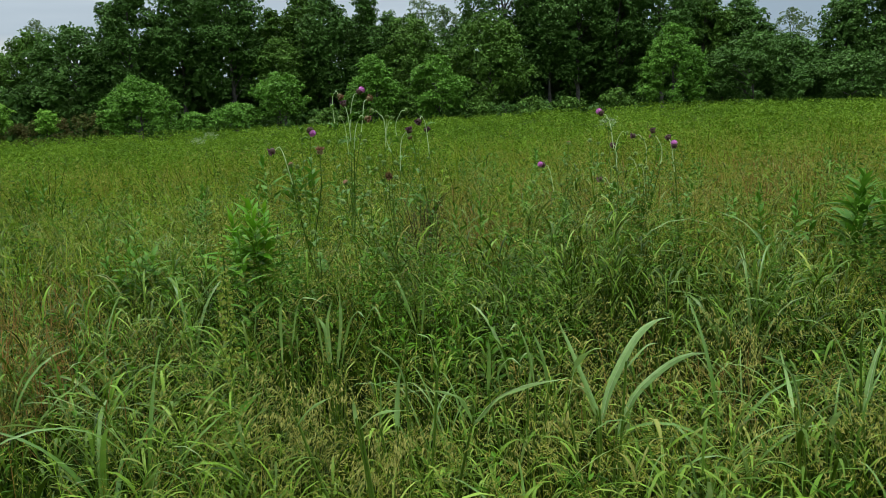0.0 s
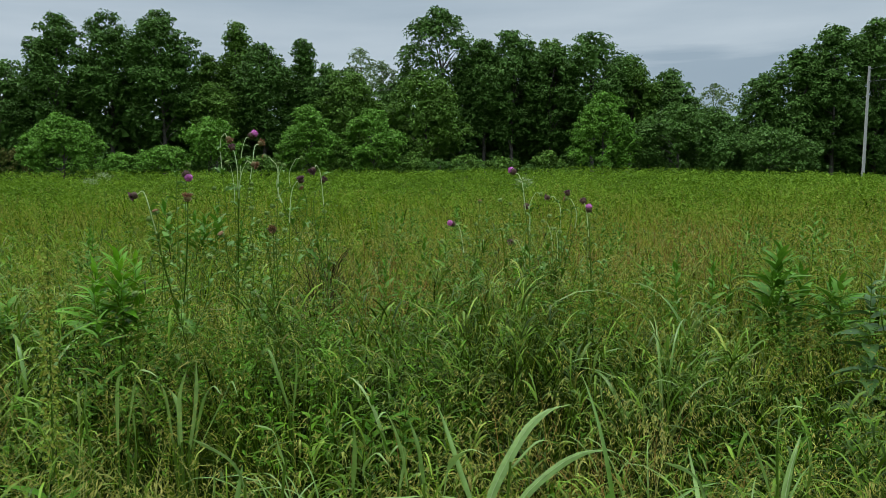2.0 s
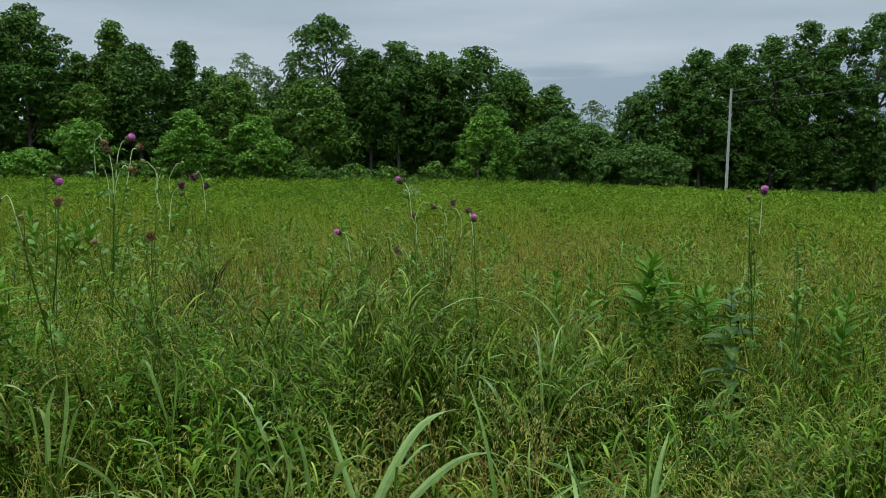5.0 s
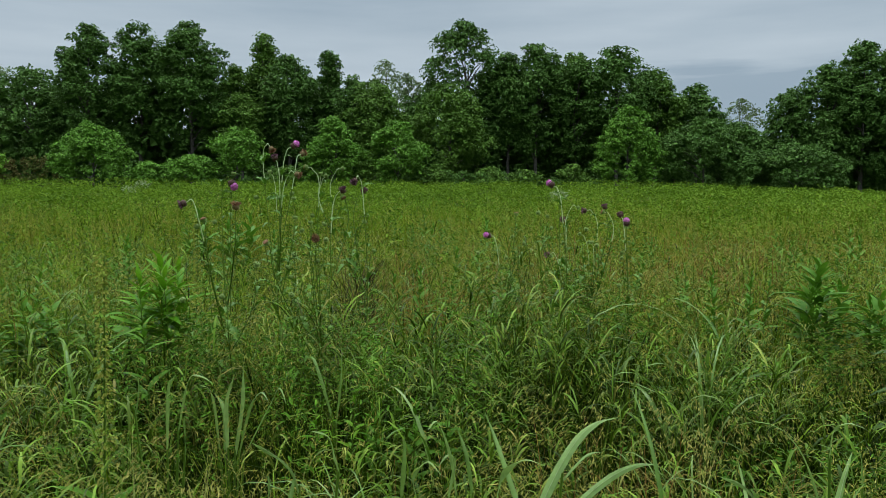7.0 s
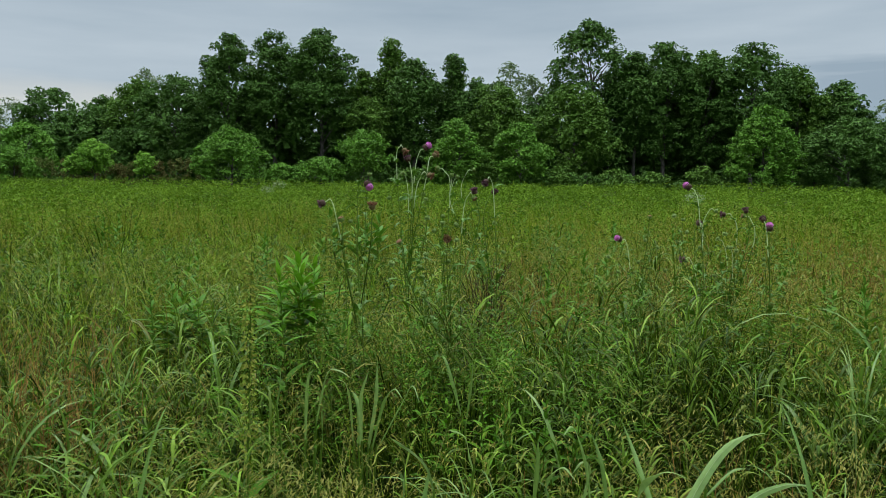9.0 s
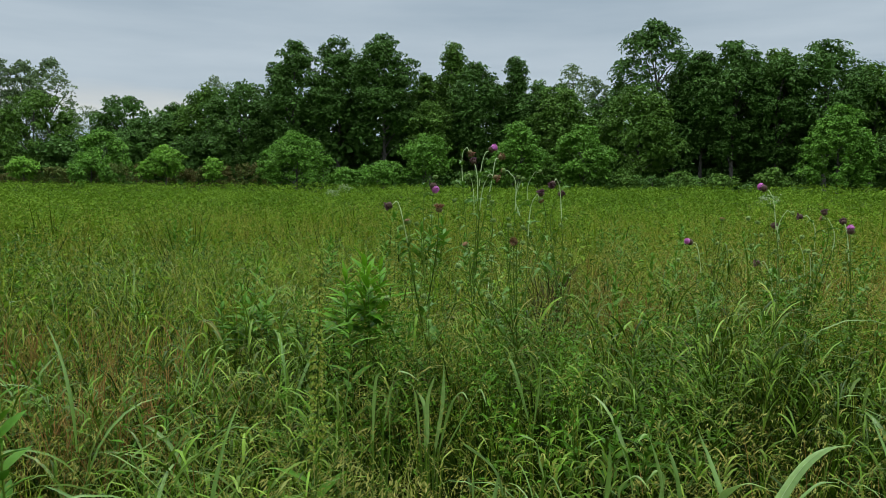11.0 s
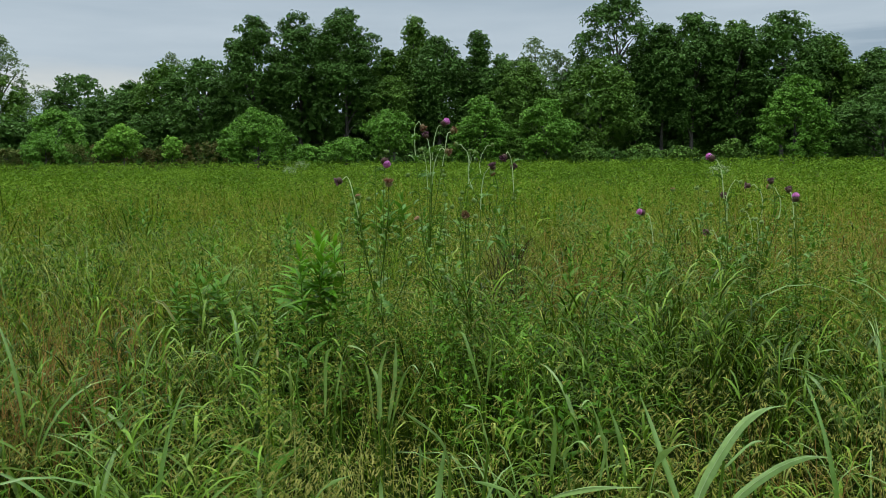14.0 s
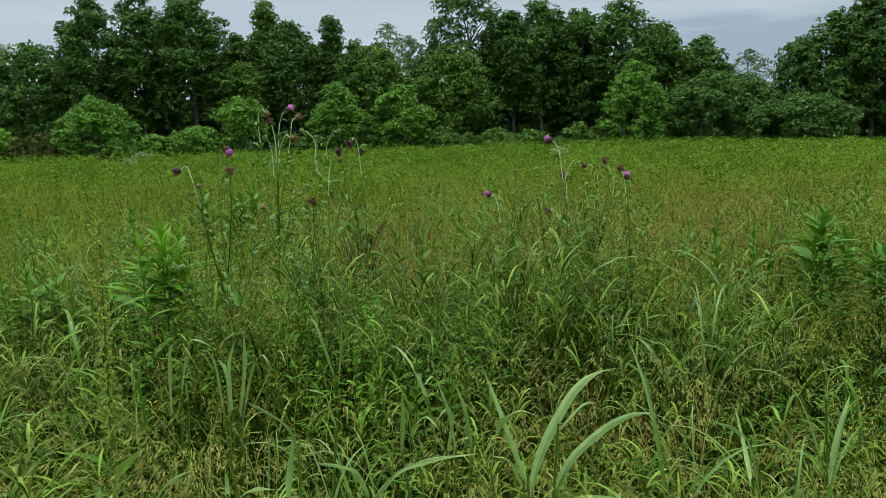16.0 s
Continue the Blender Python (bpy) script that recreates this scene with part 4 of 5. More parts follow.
def straw():
    """Dead reddish straw lying in the grass, thickest in the west."""
    rng = np.random.default_rng(23)
    s = Shape()
    for cx, cy, rad, count, width in ((-1.65, 3.45, 0.45, 420, 0.0045), (-2.85, 4.1, 0.5, 420, 0.0045), (-2.2, 4.4, 0.35, 260, 0.004), (-1.7, 3.1, 0.3, 200, 0.004), (2.6, 7.5, 1.8, 1500, 0.006), (0.55, 5.7, 0.7, 600, 0.005), (1.3, 3.1, 0.6, 150, 0.004), (4.6, 9.5, 2.2, 1400, 0.008), (0.6, 7.2, 0.9, 400, 0.006), (-0.9, 2.3, 0.6, 50, 0.004)):
        x, y = cx + rng.normal(0, rad * 0.5, count), cy + rng.normal(0, rad * 0.5, count)
        root = np.stack([x, y, ground_height(x, y) + canopy(x, y) * rng.uniform(0.2, 0.85, count)], -1)
        b0 = np.abs(rng.normal(0.4, 0.3, count))
        blades(s, rng, root, rng.uniform(0.14, 0.34, count), width * 0.8 * rng.uniform(0.6, 1.4, count), b0, b0 + rng.uniform(0.3, 1.2, count), rng.uniform(0, 6.28, count), 3)
    tagged(part("dead_straw", s, MAT_STRAW), "reddish-brown dead straw among the grass", "straw", kind="stuff")


def field_weeds():
    """Leafy weeds spread in low clumps over the far field."""
    rng = np.random.default_rng(24)
    s = Shape()
    for r0, r1, clumps, per, leaf, spread in ((5.0, 12.0, 300, 45, 0.06, 0.16), (12.0, 25.0, 1700, 24, 0.10, 0.26), (25.0, 45.0, 3000, 20, 0.15, 0.38), (45.0, 92.0, 4200, 12, 0.22, 0.55)):
        x, y = fan(rng, r0, r1, clumps)
        keep = rng.random(len(x)) < lumps(x, y, 0.25, 3.0) + 0.25 + 0.5 * smoothstep(14, 24, y)
        x, y = x[keep], y[keep]
        n = len(x)
        wide = spread * rng.uniform(0.6, 1.5, n)
        top = ground_height(x, y) + canopy(x, y) * rng.uniform(0.7, 1.15, n)
        k = np.repeat(np.arange(n), per)
        m = len(k)
        e = rng.normal(size=(m, 3)) * np.array([0.55, 0.55, 0.2])
        off = np.hypot(e[:, 0], e[:, 1])
        p = np.stack([x[k] + wide[k] * e[:, 0] * 1.6, y[k] + wide[k] * e[:, 1] * 1.6, top[k] - 0.30 * off ** 2 - 0.12 * rng.random(m)], -1)
        nrm = unit(np.stack([e[:, 0], e[:, 1], np.full(m, 0.75)], -1) + rng.normal(0, 0.35, (m, 3)))
        ax = unit(np.cross(nrm, rng.normal(size=(m, 3))) + np.array([0, 0, 0.1]))
        size = leaf * rng.uniform(0.6, 1.3, m)
        leaflets(s, rng, p, ax, nrm, size, size * 0.42)
        s.tones.append(np.repeat(np.clip(np.clip(0.75 * lumps(x, y, 0.55, 9.0) + 0.08 + rng.normal(0, 0.14, n), 0, 1)[k] + rng.normal(0, 0.1, m), 0, 1), 4))
    tagged(part("field_weeds", s, MAT_GRASS_WEED, smooth=False), "low leafy green weeds scattered over the field", "weeds", kind="stuff")


MAT_GRASS_WEED = leaf_material("field_weed_leaf", [(0.060, 0.112, 0.007), (0.098, 0.168, 0.011), (0.140, 0.215, 0.018)], 0.2, 0.6, gloss=0.03, by_tone=True, contrast=0.12)
meadow()
herbs()
seed_heads()
straw()
field_weeds()


# ---- broad-leaved grass plants ----
def broad_blade(shape, pts, width, fold=0.25, az=None, twist=0.0, face=None):
    """One broad leaf along a line, keeled on its midrib and twisted a little towards the tip; face: the way its upper side looks."""
    pts = np.asarray(pts, float)
    n = len(pts)
    tang = unit(np.gradient(pts, axis=0))
    if face is not None:
        side = np.cross(tang, np.tile(face, (n, 1)))
    else:
        side = np.tile((-math.sin(az), math.cos(az), 0.0), (n, 1))
    side = unit(side - tang * np.sum(side * tang, 1, keepdims=True))
    up = np.cross(tang, side)
    s = np.linspace(0, 1, n)
    turn = (twist * s)[:, None]
    side, up = side * np.cos(turn) + up * np.sin(turn), up * np.cos(turn) - side * np.sin(turn)
    half = 0.5 * width * (np.minimum(1, 0.45 + 1.8 * s) * (1 - s ** 2.6) + 0.03)
    wave = 0.08 * width * np.sin(s * 13.0)
    a = pts + side * half[:, None] + up * (fold * half + wave)[:, None]
    b = pts - side * half[:, None] + up * (fold * half - wave)[:, None]
    v = np.stack([a, pts, b], 1)
    f = []
    for i in range(n - 1):
        f += [(3 * i, 3 * i + 1, 3 * i + 4, 3 * i + 3), (3 * i + 1, 3 * i + 2, 3 * i + 5, 3 * i + 4)]
    shape.add(v, f)


def arching(root, az, length, bend0, bend1, n=9, power=1.4):
    s = np.linspace(0, 1, n)
    ang = bend0 + (bend1 - bend0) * ((s[:-1] + s[1:]) / 2) ** power
    out = np.concatenate([[0], np.cumsum(np.sin(ang))]) * length / (n - 1)
    up = np.concatenate([[0], np.cumsum(np.cos(ang))]) * length / (n - 1)
    return np.stack([root[0] + out * math.cos(az), root[1] + out * math.sin(az), root[2] + up], -1)


def broad_grass(at, seed, tall=0.8, leaves=7, width=0.024, label="clump of broad-bladed bright green grass with arching leaves"):
    rng = np.random.default_rng(seed)
    t = thing("broad_grass", at, label, "grass plant", "broad-bladed grass plants")
    culm_top = tall * 0.55
    s = Shape()
    tube(s, curve_points([(0, 0, -0.03), (0.01, 0.0, culm_top * 0.5), (0.02, 0.01, culm_top)], 6), np.linspace(0.006, 0.003, 6), 5)
    part("culm", s, MAT_STEM, t)
    az = rng.uniform(0, 6.28)
    for i in range(leaves):
        az += 2.4 + rng.normal(0, 0.3)
        z = culm_top * (i + 0.6) / leaves * rng.uniform(0.8, 1.1)
        length = tall * rng.uniform(0.5, 0.85)
        s = Shape()
        b0 = rng.uniform(0.05, 0.4)
        broad_blade(s, arching((rng.normal(0, 0.015), rng.normal(0, 0.015), z), az, length, b0, b0 + rng.uniform(0.9, 2.4)), width * rng.uniform(0.75, 1.25), 0.25, az, rng.normal(0, 0.7))
        part("leaf", s, MAT_BROAD, t)
    return t


def broad_tuft(at, seed, count, tall, width, toward=0.0):
    """A tuft of stiff broad leaves that rise side by side and nod at the tips."""
    rng = np.random.default_rng(seed)
    t = thing("broad_grass", at, "tuft of stiff broad grass leaves with nodding tips", "grass plant", "broad-bladed grass plants")
    for i in range(count):
        s = Shape()
        x = (i - count / 2) * 0.036 + rng.normal(0, 0.012)
        b0 = rng.uniform(0.0, 0.10)
        length = tall * rng.uniform(0.80, 1.0)
        az = rng.choice((-0.5, -2.65, -0.8, -2.3, -0.3, -1.5)) + rng.normal(0, 0.2) + toward
        broad_blade(s, arching((x, rng.normal(0, 0.03), -0.03), az, length, b0, rng.uniform(2.4, 3.3), 16, 3.4), width * rng.uniform(0.8, 1.2), 0.25, az, rng.normal(0, 0.35))
        part("leaf", s, MAT_BROAD, t)
    return t


def arched_plant(x, y, label, leaves, material=None):
    """A grass plant of a few broad leaves; leaves: width and the line of the blade from its sheath to its tip, from the plant's foot."""
    t = thing("broad_grass", on_ground(x, y), label, "grass plant", "broad-bladed grass plants")
    for i, (width, line) in enumerate(leaves):
        foot = np.array(line[0])
        s = Shape()
        tube(s, curve_points([(0.25 * foot[0], 0.25 * foot[1], -0.03), foot * np.array([0.7, 0.7, 0.55]), foot + np.array([0, 0, 0.02])], 6), np.linspace(0.006, 0.004, 6), 5)
        part("culm", s, MAT_STEM, t)
        s = Shape()
        broad_blade(s, curve_points(line, 14), 0.68 * width, 0.35, None, 0.35 if i % 2 else -0.3, (0.35 * math.sin(2.4 * i + x), -0.45, 0.75))
        leaf = part("leaf", s, material or MAT_GLAUCOUS, t)
        if width > 0.03:
            s = Shape()
            tube(s, curve_points(line, 14)[:12] + np.array([0, -0.0012, 0.0016]), np.linspace(0.0013, 0.0006, 12), 4)
            part("midrib", s, MAT_MIDRIB, leaf, "pale midrib")


# tufts and plants that stand out
arched_plant(-0.23, 3.25, "tuft of broad grey-green grass leaves standing upright", (
    (0.03, ((0.01, 0.03, 0.41), (0.04, 0.03, 0.61), (0.04, 0.06, 0.77))),
    (0.026, ((-0.00, -0.03, 0.44), (-0.01, 0.00, 0.62), (0.02, 0.00, 0.73))),
    (0.028, ((-0.02, 0.00, 0.42), (-0.04, 0.06, 0.58), (-0.09, 0.12, 0.63))),
    (0.018, ((0.04, -0.03, 0.43), (0.09, -0.05, 0.62), (0.14, -0.10, 0.69), (0.18, -0.15, 0.67))),
    (0.016, ((-0.04, 0.00, 0.44), (-0.04, -0.09, 0.68), (-0.06, -0.18, 0.74))),
    (0.014, ((0.06, -0.03, 0.43), (0.17, -0.08, 0.64), (0.22, -0.16, 0.72), (0.26, -0.24, 0.68))),
))
arched_plant(0.14, 3.45, "grass plant with one broad leaf bent at its tip", (
    (0.022, ((-0.01, 0.03, 0.49), (-0.05, 0.03, 0.63), (-0.09, 0.06, 0.73), (-0.12, 0.09, 0.72))),
    (0.014, ((0.01, -0.03, 0.46), (0.04, -0.08, 0.68), (0.05, -0.15, 0.83))),
))
arched_plant(-0.4, 3.05, "small broad-leaved grass plant with nodding tips", (
    (0.02, ((-0.11, 0.00, 0.63), (-0.08, -0.04, 0.77), (-0.09, -0.09, 0.81))),
    (0.02, ((-0.01, 0.03, 0.49), (0.01, 0.00, 0.73), (0.03, 0.00, 0.78))),
    (0.022, ((0.07, -0.02, 0.51), (0.08, -0.06, 0.61), (0.10, -0.12, 0.67))),
    (0.014, ((0.05, -0.03, 0.59), (0.11, -0.10, 0.79), (0.18, -0.20, 0.83), (0.25, -0.30, 0.83))),
))
arched_plant(0.56, 2.65, "tuft of broad shining grass leaves folding over", (
    (0.024, ((-0.12, 0.03, 0.49), (-0.11, 0.00, 0.62), (-0.11, 0.00, 0.71))),
    (0.02, ((0.05, 0.00, 0.51), (0.03, -0.05, 0.66), (-0.01, -0.10, 0.78), (-0.04, -0.15, 0.77))),
    (0.021, ((0.10, 0.02, 0.50), (0.08, 0.04, 0.63), (0.05, 0.09, 0.71))),
    (0.019, ((-0.07, 0.03, 0.49), (-0.08, -0.06, 0.60), (-0.04, -0.12, 0.67), (0.00, -0.18, 0.65))),
    (0.018, ((0.02, -0.03, 0.51), (0.04, -0.02, 0.63), (0.02, -0.04, 0.66), (-0.01, -0.06, 0.63))),
))
arched_plant(0.16, 2.45, "grass plant with pale drooping broad leaves", (
    (0.032, ((0.01, -0.03, 0.63), (-0.00, -0.08, 0.71), (-0.03, -0.16, 0.78), (-0.07, -0.24, 0.84))),
    (0.03, ((-0.03, -0.02, 0.47), (-0.03, 0.04, 0.55), (-0.02, 0.09, 0.65))),
    (0.014, ((-0.09, 0.00, 0.47), (-0.08, 0.00, 0.62), (-0.08, 0.00, 0.69))),
    (0.024, ((0.12, -0.03, 0.69), (0.11, -0.05, 0.74), (0.10, -0.10, 0.81), (0.06, -0.15, 0.84))),
))
arched_plant(0.14, 2.2, "broad-leaved grass arching low over the sward", (
    (0.026, ((0.25, -0.03, 0.60), (0.22, -0.05, 0.68), (0.19, -0.10, 0.72), (0.14, -0.15, 0.75))),
    (0.034, ((0.25, -0.03, 0.60), (0.32, -0.10, 0.70), (0.40, -0.20, 0.77), (0.50, -0.30, 0.82))),
    (0.022, ((-0.10, -0.03, 0.61), (-0.11, 0.00, 0.65), (-0.11, 0.00, 0.69))),
    (0.026, ((-0.28, -0.03, 0.62), (-0.22, -0.08, 0.69), (-0.13, -0.15, 0.75))),
    (0.026, ((-0.09, -0.03, 0.60), (-0.02, -0.12, 0.68), (0.08, -0.24, 0.73))),
))
arched_plant(0.81, 2.45, "grass plant with very long broad arching leaves", (
    (0.044, ((-0.00, 0.02, 0.45), (0.05, 0.09, 0.56), (0.15, 0.18, 0.69), (0.24, 0.27, 0.73), (0.33, 0.36, 0.72))),
    (0.038, ((0.05, 0.00, 0.42), (0.12, 0.04, 0.54), (0.23, 0.08, 0.62), (0.32, 0.11, 0.65), (0.40, 0.15, 0.64))),
    (0.024, ((-0.00, 0.03, 0.48), (-0.04, 0.10, 0.58), (-0.08, 0.20, 0.69), (-0.11, 0.30, 0.76))),
    (0.028, ((-0.11, -0.02, 0.53), (-0.09, -0.10, 0.70), (-0.05, -0.20, 0.78), (-0.01, -0.30, 0.80))),
    (0.014, ((0.08, -0.03, 0.66), (0.15, 0.00, 0.72), (0.20, 0.00, 0.73))),
    (0.028, ((-0.02, -0.03, 0.50), (-0.07, -0.18, 0.64), (-0.13, -0.36, 0.73))),
))
arched_plant(1.76, 2.6, "grass plant with tall bright upright leaves", (
    (0.034, ((-0.02, 0.00, 0.37), (0.05, 0.08, 0.52), (0.12, 0.15, 0.62))),
    (0.016, ((0.09, 0.03, 0.55), (0.05, -0.03, 0.64), (0.02, -0.06, 0.70))),
    (0.014, ((-0.03, -0.03, 0.36), (-0.07, 0.00, 0.55), (-0.12, 0.00, 0.67), (-0.18, 0.00, 0.74))),
    (0.018, ((-0.05, -0.03, 0.65), (-0.05, -0.05, 0.75), (-0.04, -0.10, 0.79), (-0.02, -0.15, 0.79))),
))
arched_plant(1.53, 2.45, "grass plant with pale folded broad leaves", (
    (0.032, ((-0.08, -0.03, 0.46), (-0.12, -0.08, 0.60), (-0.19, -0.16, 0.69), (-0.29, -0.24, 0.75))),
    (0.02, ((-0.10, -0.03, 0.48), (-0.08, 0.08, 0.56), (-0.08, 0.15, 0.65))),
    (0.028, ((0.09, -0.03, 0.42), (0.05, -0.08, 0.51), (-0.00, -0.15, 0.60))),
    (0.024, ((0.01, -0.03, 0.42), (-0.01, -0.12, 0.50), (-0.05, -0.24, 0.57))),
))
broad_grass(on_ground(1.78, 3.75), 34, 0.98, 13, 0.011, "fountain of thin pale arching grass leaves")
broad_tuft(on_ground(3.70, 4.45), 38, 6, 1.12, 0.016)
broad_grass(on_ground(-0.85, 2.35), 39, 0.86, 9, 0.018)


BROAD = [broad_grass(on_ground(x, y), 50 + i, 0.82, 7, 0.017, "broad-bladed green grass plant in the meadow") for i, (x, y) in enumerate(((-1.5, 2.9), (-2.2, 3.4), (-1.1, 3.9), (2.2, 4.6)))]


# plants that stand free of the scattered ones: x, y, radius
KEEP_CLEAR = ((2.95, 3.3, 0.65), (3.0, 4.20, 0.6), (2.75, 3.9, 0.6), (2.3, 3.2, 0.5), (3.3, 5.5, 0.6), (-0.9, 4.3, 0.5), (-0.7, 3.7, 0.4), (-1.29, 2.3, 0.5), (-0.9, 1.9, 0.4), (0.0, 4.1, 0.6), (0.1, 3.4, 0.3), (1.35, 4.9, 0.6), (1.1, 4.0, 0.4), (-0.6, 3.0, 0.35), (0.9, 3.0, 0.35), (-0.23, 3.0, 0.3), (0.56, 2.4, 0.3), (0.9, 2.2, 0.35), (1.8, 3.4, 0.35), (1.9, 2.4, 0.3))


def scatter(sources, count, seed, r0, r1, size=(0.8, 1.2), gap=0.22):
    rng = np.random.default_rng(seed)
    x, y = fan(rng, r0, r1, count)
    for i in range(len(x)):
        if any(math.hypot(x[i] - hx, y[i] - hy) < hr for hx, hy, hr in KEEP_CLEAR):
            continue
        src = sources[int(rng.integers(0, len(sources)))]
        z = float(ground_height(x[i], y[i]))
        c = copy_thing(src, pose(x[i], y[i], z, rng.normal(0, 4), rng.normal(0, 4), rng.uniform(0, 360)))
        k = rng.uniform(*size)
        c.scale = (k, k, k)


NODDING = [broad_tuft(on_ground(x, y), 440 + i, 7, 0.88, 0.010) for i, (x, y) in enumerate(((-1.9, 3.4), (-2.5, 3.9), (1.05, 2.2), (-0.6, 2.2)))]
scatter(NODDING, 30, 65, 1.9, 3.4, (0.75, 1.05))
scatter(NODDING, 40, 66, 3.4, 6.5, (0.75, 1.05))
scatter(BROAD, 22, 61, 1.5, 4.0, (0.75, 1.0))
scatter(BROAD, 18, 62, 4.0, 8.0, (0.75, 1.0))


# ---- drooping brome plants ----
def brome(at, seed, tall, stalks=16):
    """A clump of brome: thin stalks that bow under bunches of pale spikelets."""
    rng = np.random.default_rng(seed)
    t = thing("brome_grass", at, "brome grass clump bowed under pale tan spikelets", "grass plant", "brome clumps")
    side = rng.uniform(0, 6.28)
    for i in range(stalks):
        s = Shape()
        az = np.array([side + rng.normal(0, 1.3)])
        root = np.array([[rng.normal(0, 0.03), rng.normal(0, 0.03), -0.02]])
        spine = blades(s, rng, root, np.array([tall * rng.uniform(0.85, 1.25)]), np.array([0.0026]), np.array([rng.uniform(0.02, 0.45)]), np.array([rng.uniform(1.0, 2.6)]), az, 8)[0]
        part("stalk", s, MAT_BROME_STALK, t)
        s = Shape()
        n = 24
        u = rng.uniform(3.8, 7.95, n)
        k = u.astype(int)
        p = spine[k] * (1 - (u - k))[:, None] + spine[k + 1] * (u - k)[:, None] + rng.normal(0, 0.010, (n, 3))
        ax = unit(np.stack([np.full(n, math.cos(az[0])), np.full(n, math.sin(az[0])), np.full(n, -0.9)], -1) + rng.normal(0, 0.3, (n, 3)))
        leaflets(s, rng, p, ax, unit(rng.normal(size=(n, 3))), rng.uniform(0.016, 0.028, n), rng.uniform(0.004, 0.007, n))
        tagged(part("panicle", s, MAT_BROME_SEED, t, "pale tan spikelets", smooth=False), kind="stuff")


MAT_BROME_SEED = leaf_material("brome_spikelets", [(0.1870, 0.2040, 0.0375), (0.2635, 0.2380, 0.0500), (0.2125, 0.2210, 0.0450), (0.3060, 0.2635, 0.0700)], 0.25, 0.6, gloss=0.1, jitter=30.0)
MAT_BROME_STALK = leaf_material("brome_stalk", [(0.1280, 0.1615, 0.0300), (0.1920, 0.1870, 0.0450)], 0.1, 0.6, by_object=True)
BROME = ((-0.18, 2.72, 0.72), (-0.34, 2.60, 0.70), (-0.26, 2.86, 0.72), (0.02, 2.74, 0.70), (0.10, 2.58, 0.66), (1.36, 2.62, 0.70), (1.52, 2.80, 0.68), (1.22, 3.45, 0.82), (1.72, 3.55, 0.76), (1.02, 3.05, 0.74),
         (2.05, 2.75, 0.64), (2.30, 2.85, 0.64), (0.72, 2.95, 0.66), (-0.62, 2.95, 0.72), (-1.35, 3.05, 0.70), (-1.75, 3.15, 0.66), (2.72, 3.2, 0.66), (1.85, 2.55, 0.64), (0.40, 2.62, 0.62), (-0.95, 2.80, 0.66))
for i, (x, y, h) in enumerate(BROME):
    brome(on_ground(x, y), 420 + i, h)


# ---- leafy weeds ----
def lance_leaf(length, width, droop=0.25):
    """A lance-shaped leaf along +x, folded on its midrib, drooping to the tip."""
    s = Shape()
    n = 6
    u = np.linspace(0, 1, n)
    half = 0.5 * width * np.sin(np.clip(u * 0.95 + 0.05, 0, 1) ** 0.8 * math.pi) + 0.0008
    x, z = u * length, -droop * length * u ** 2
    v = np.stack([np.stack([x, half, z + half * 0.35], -1), np.stack([x, 0 * u, z], -1), np.stack([x, -half, z + half * 0.35], -1)], 1)
    f = []
    for i in range(n - 1):
        f += [(3 * i, 3 * i + 1, 3 * i + 4, 3 * i + 3), (3 * i + 1, 3 * i + 2, 3 * i + 5, 3 * i + 4)]
    return s.add(v, f)


LEAF_MESH = {}


def leaf_mesh(key, length, width, droop, material):
    if key not in LEAF_MESH:
        LEAF_MESH[key] = lance_leaf(length, width, droop).mesh("leaf", material)
    return LEAF_MESH[key]


def leafy_weed(at, seed, tall, mesh, stems=1, count=22, label="", stem_mat=None, low=0.25, pair=False, rise=35.0, spread=None):
    rng = np.random.default_rng(seed)
    t = thing("leafy_weed", at, label or "upright leafy weed with narrow bright green leaves", "weed", "leafy weeds")
    for k in range(stems):
        off = np.array([0.0, 0.0]) if stems == 1 else rng.normal(0, spread or 0.06 + 0.02 * stems, 2)
        h = tall * (1.0 if k == 0 else rng.uniform(0.7, 0.98))
        lean = rng.normal(0, 0.06, 2)
        s = Shape()
        pts = curve_points([(off[0], off[1], -0.03), (off[0] + lean[0] * h * 0.4, off[1] + lean[1] * h * 0.4, h * 0.5), (off[0] + lean[0] * h, off[1] + lean[1] * h, h)], 8)
        tube(s, pts, np.linspace(0.005, 0.002, 8), 5)
        part("stem", s, stem_mat or MAT_STEM, t)
        az = rng.uniform(0, 360)
        for i in range(count):
            u = low + (1 - low) * (i + 0.5) / count
            az += (180 if i % 2 else 90) if pair else 137.5 + rng.normal(0, 12)
            p = np.array([np.interp(u, np.linspace(0, 1, 8), pts[:, a]) for a in range(3)])
            size = (0.75 + 0.5 * math.sin(math.pi * u)) * (1.15 - 0.45 * max(0, (u - 0.7) / 0.3)) * rng.uniform(0.85, 1.15)
            o = new("leaf", mesh)
            o.parent = t
            up = rise + 38 * max(0, (u - 0.75) / 0.25) + rng.normal(0, 9)
            o.matrix_basis = pose(*p, rng.normal(0, 10), -up, az) @ Matrix.Diagonal((size, size, size, 1))
    return t


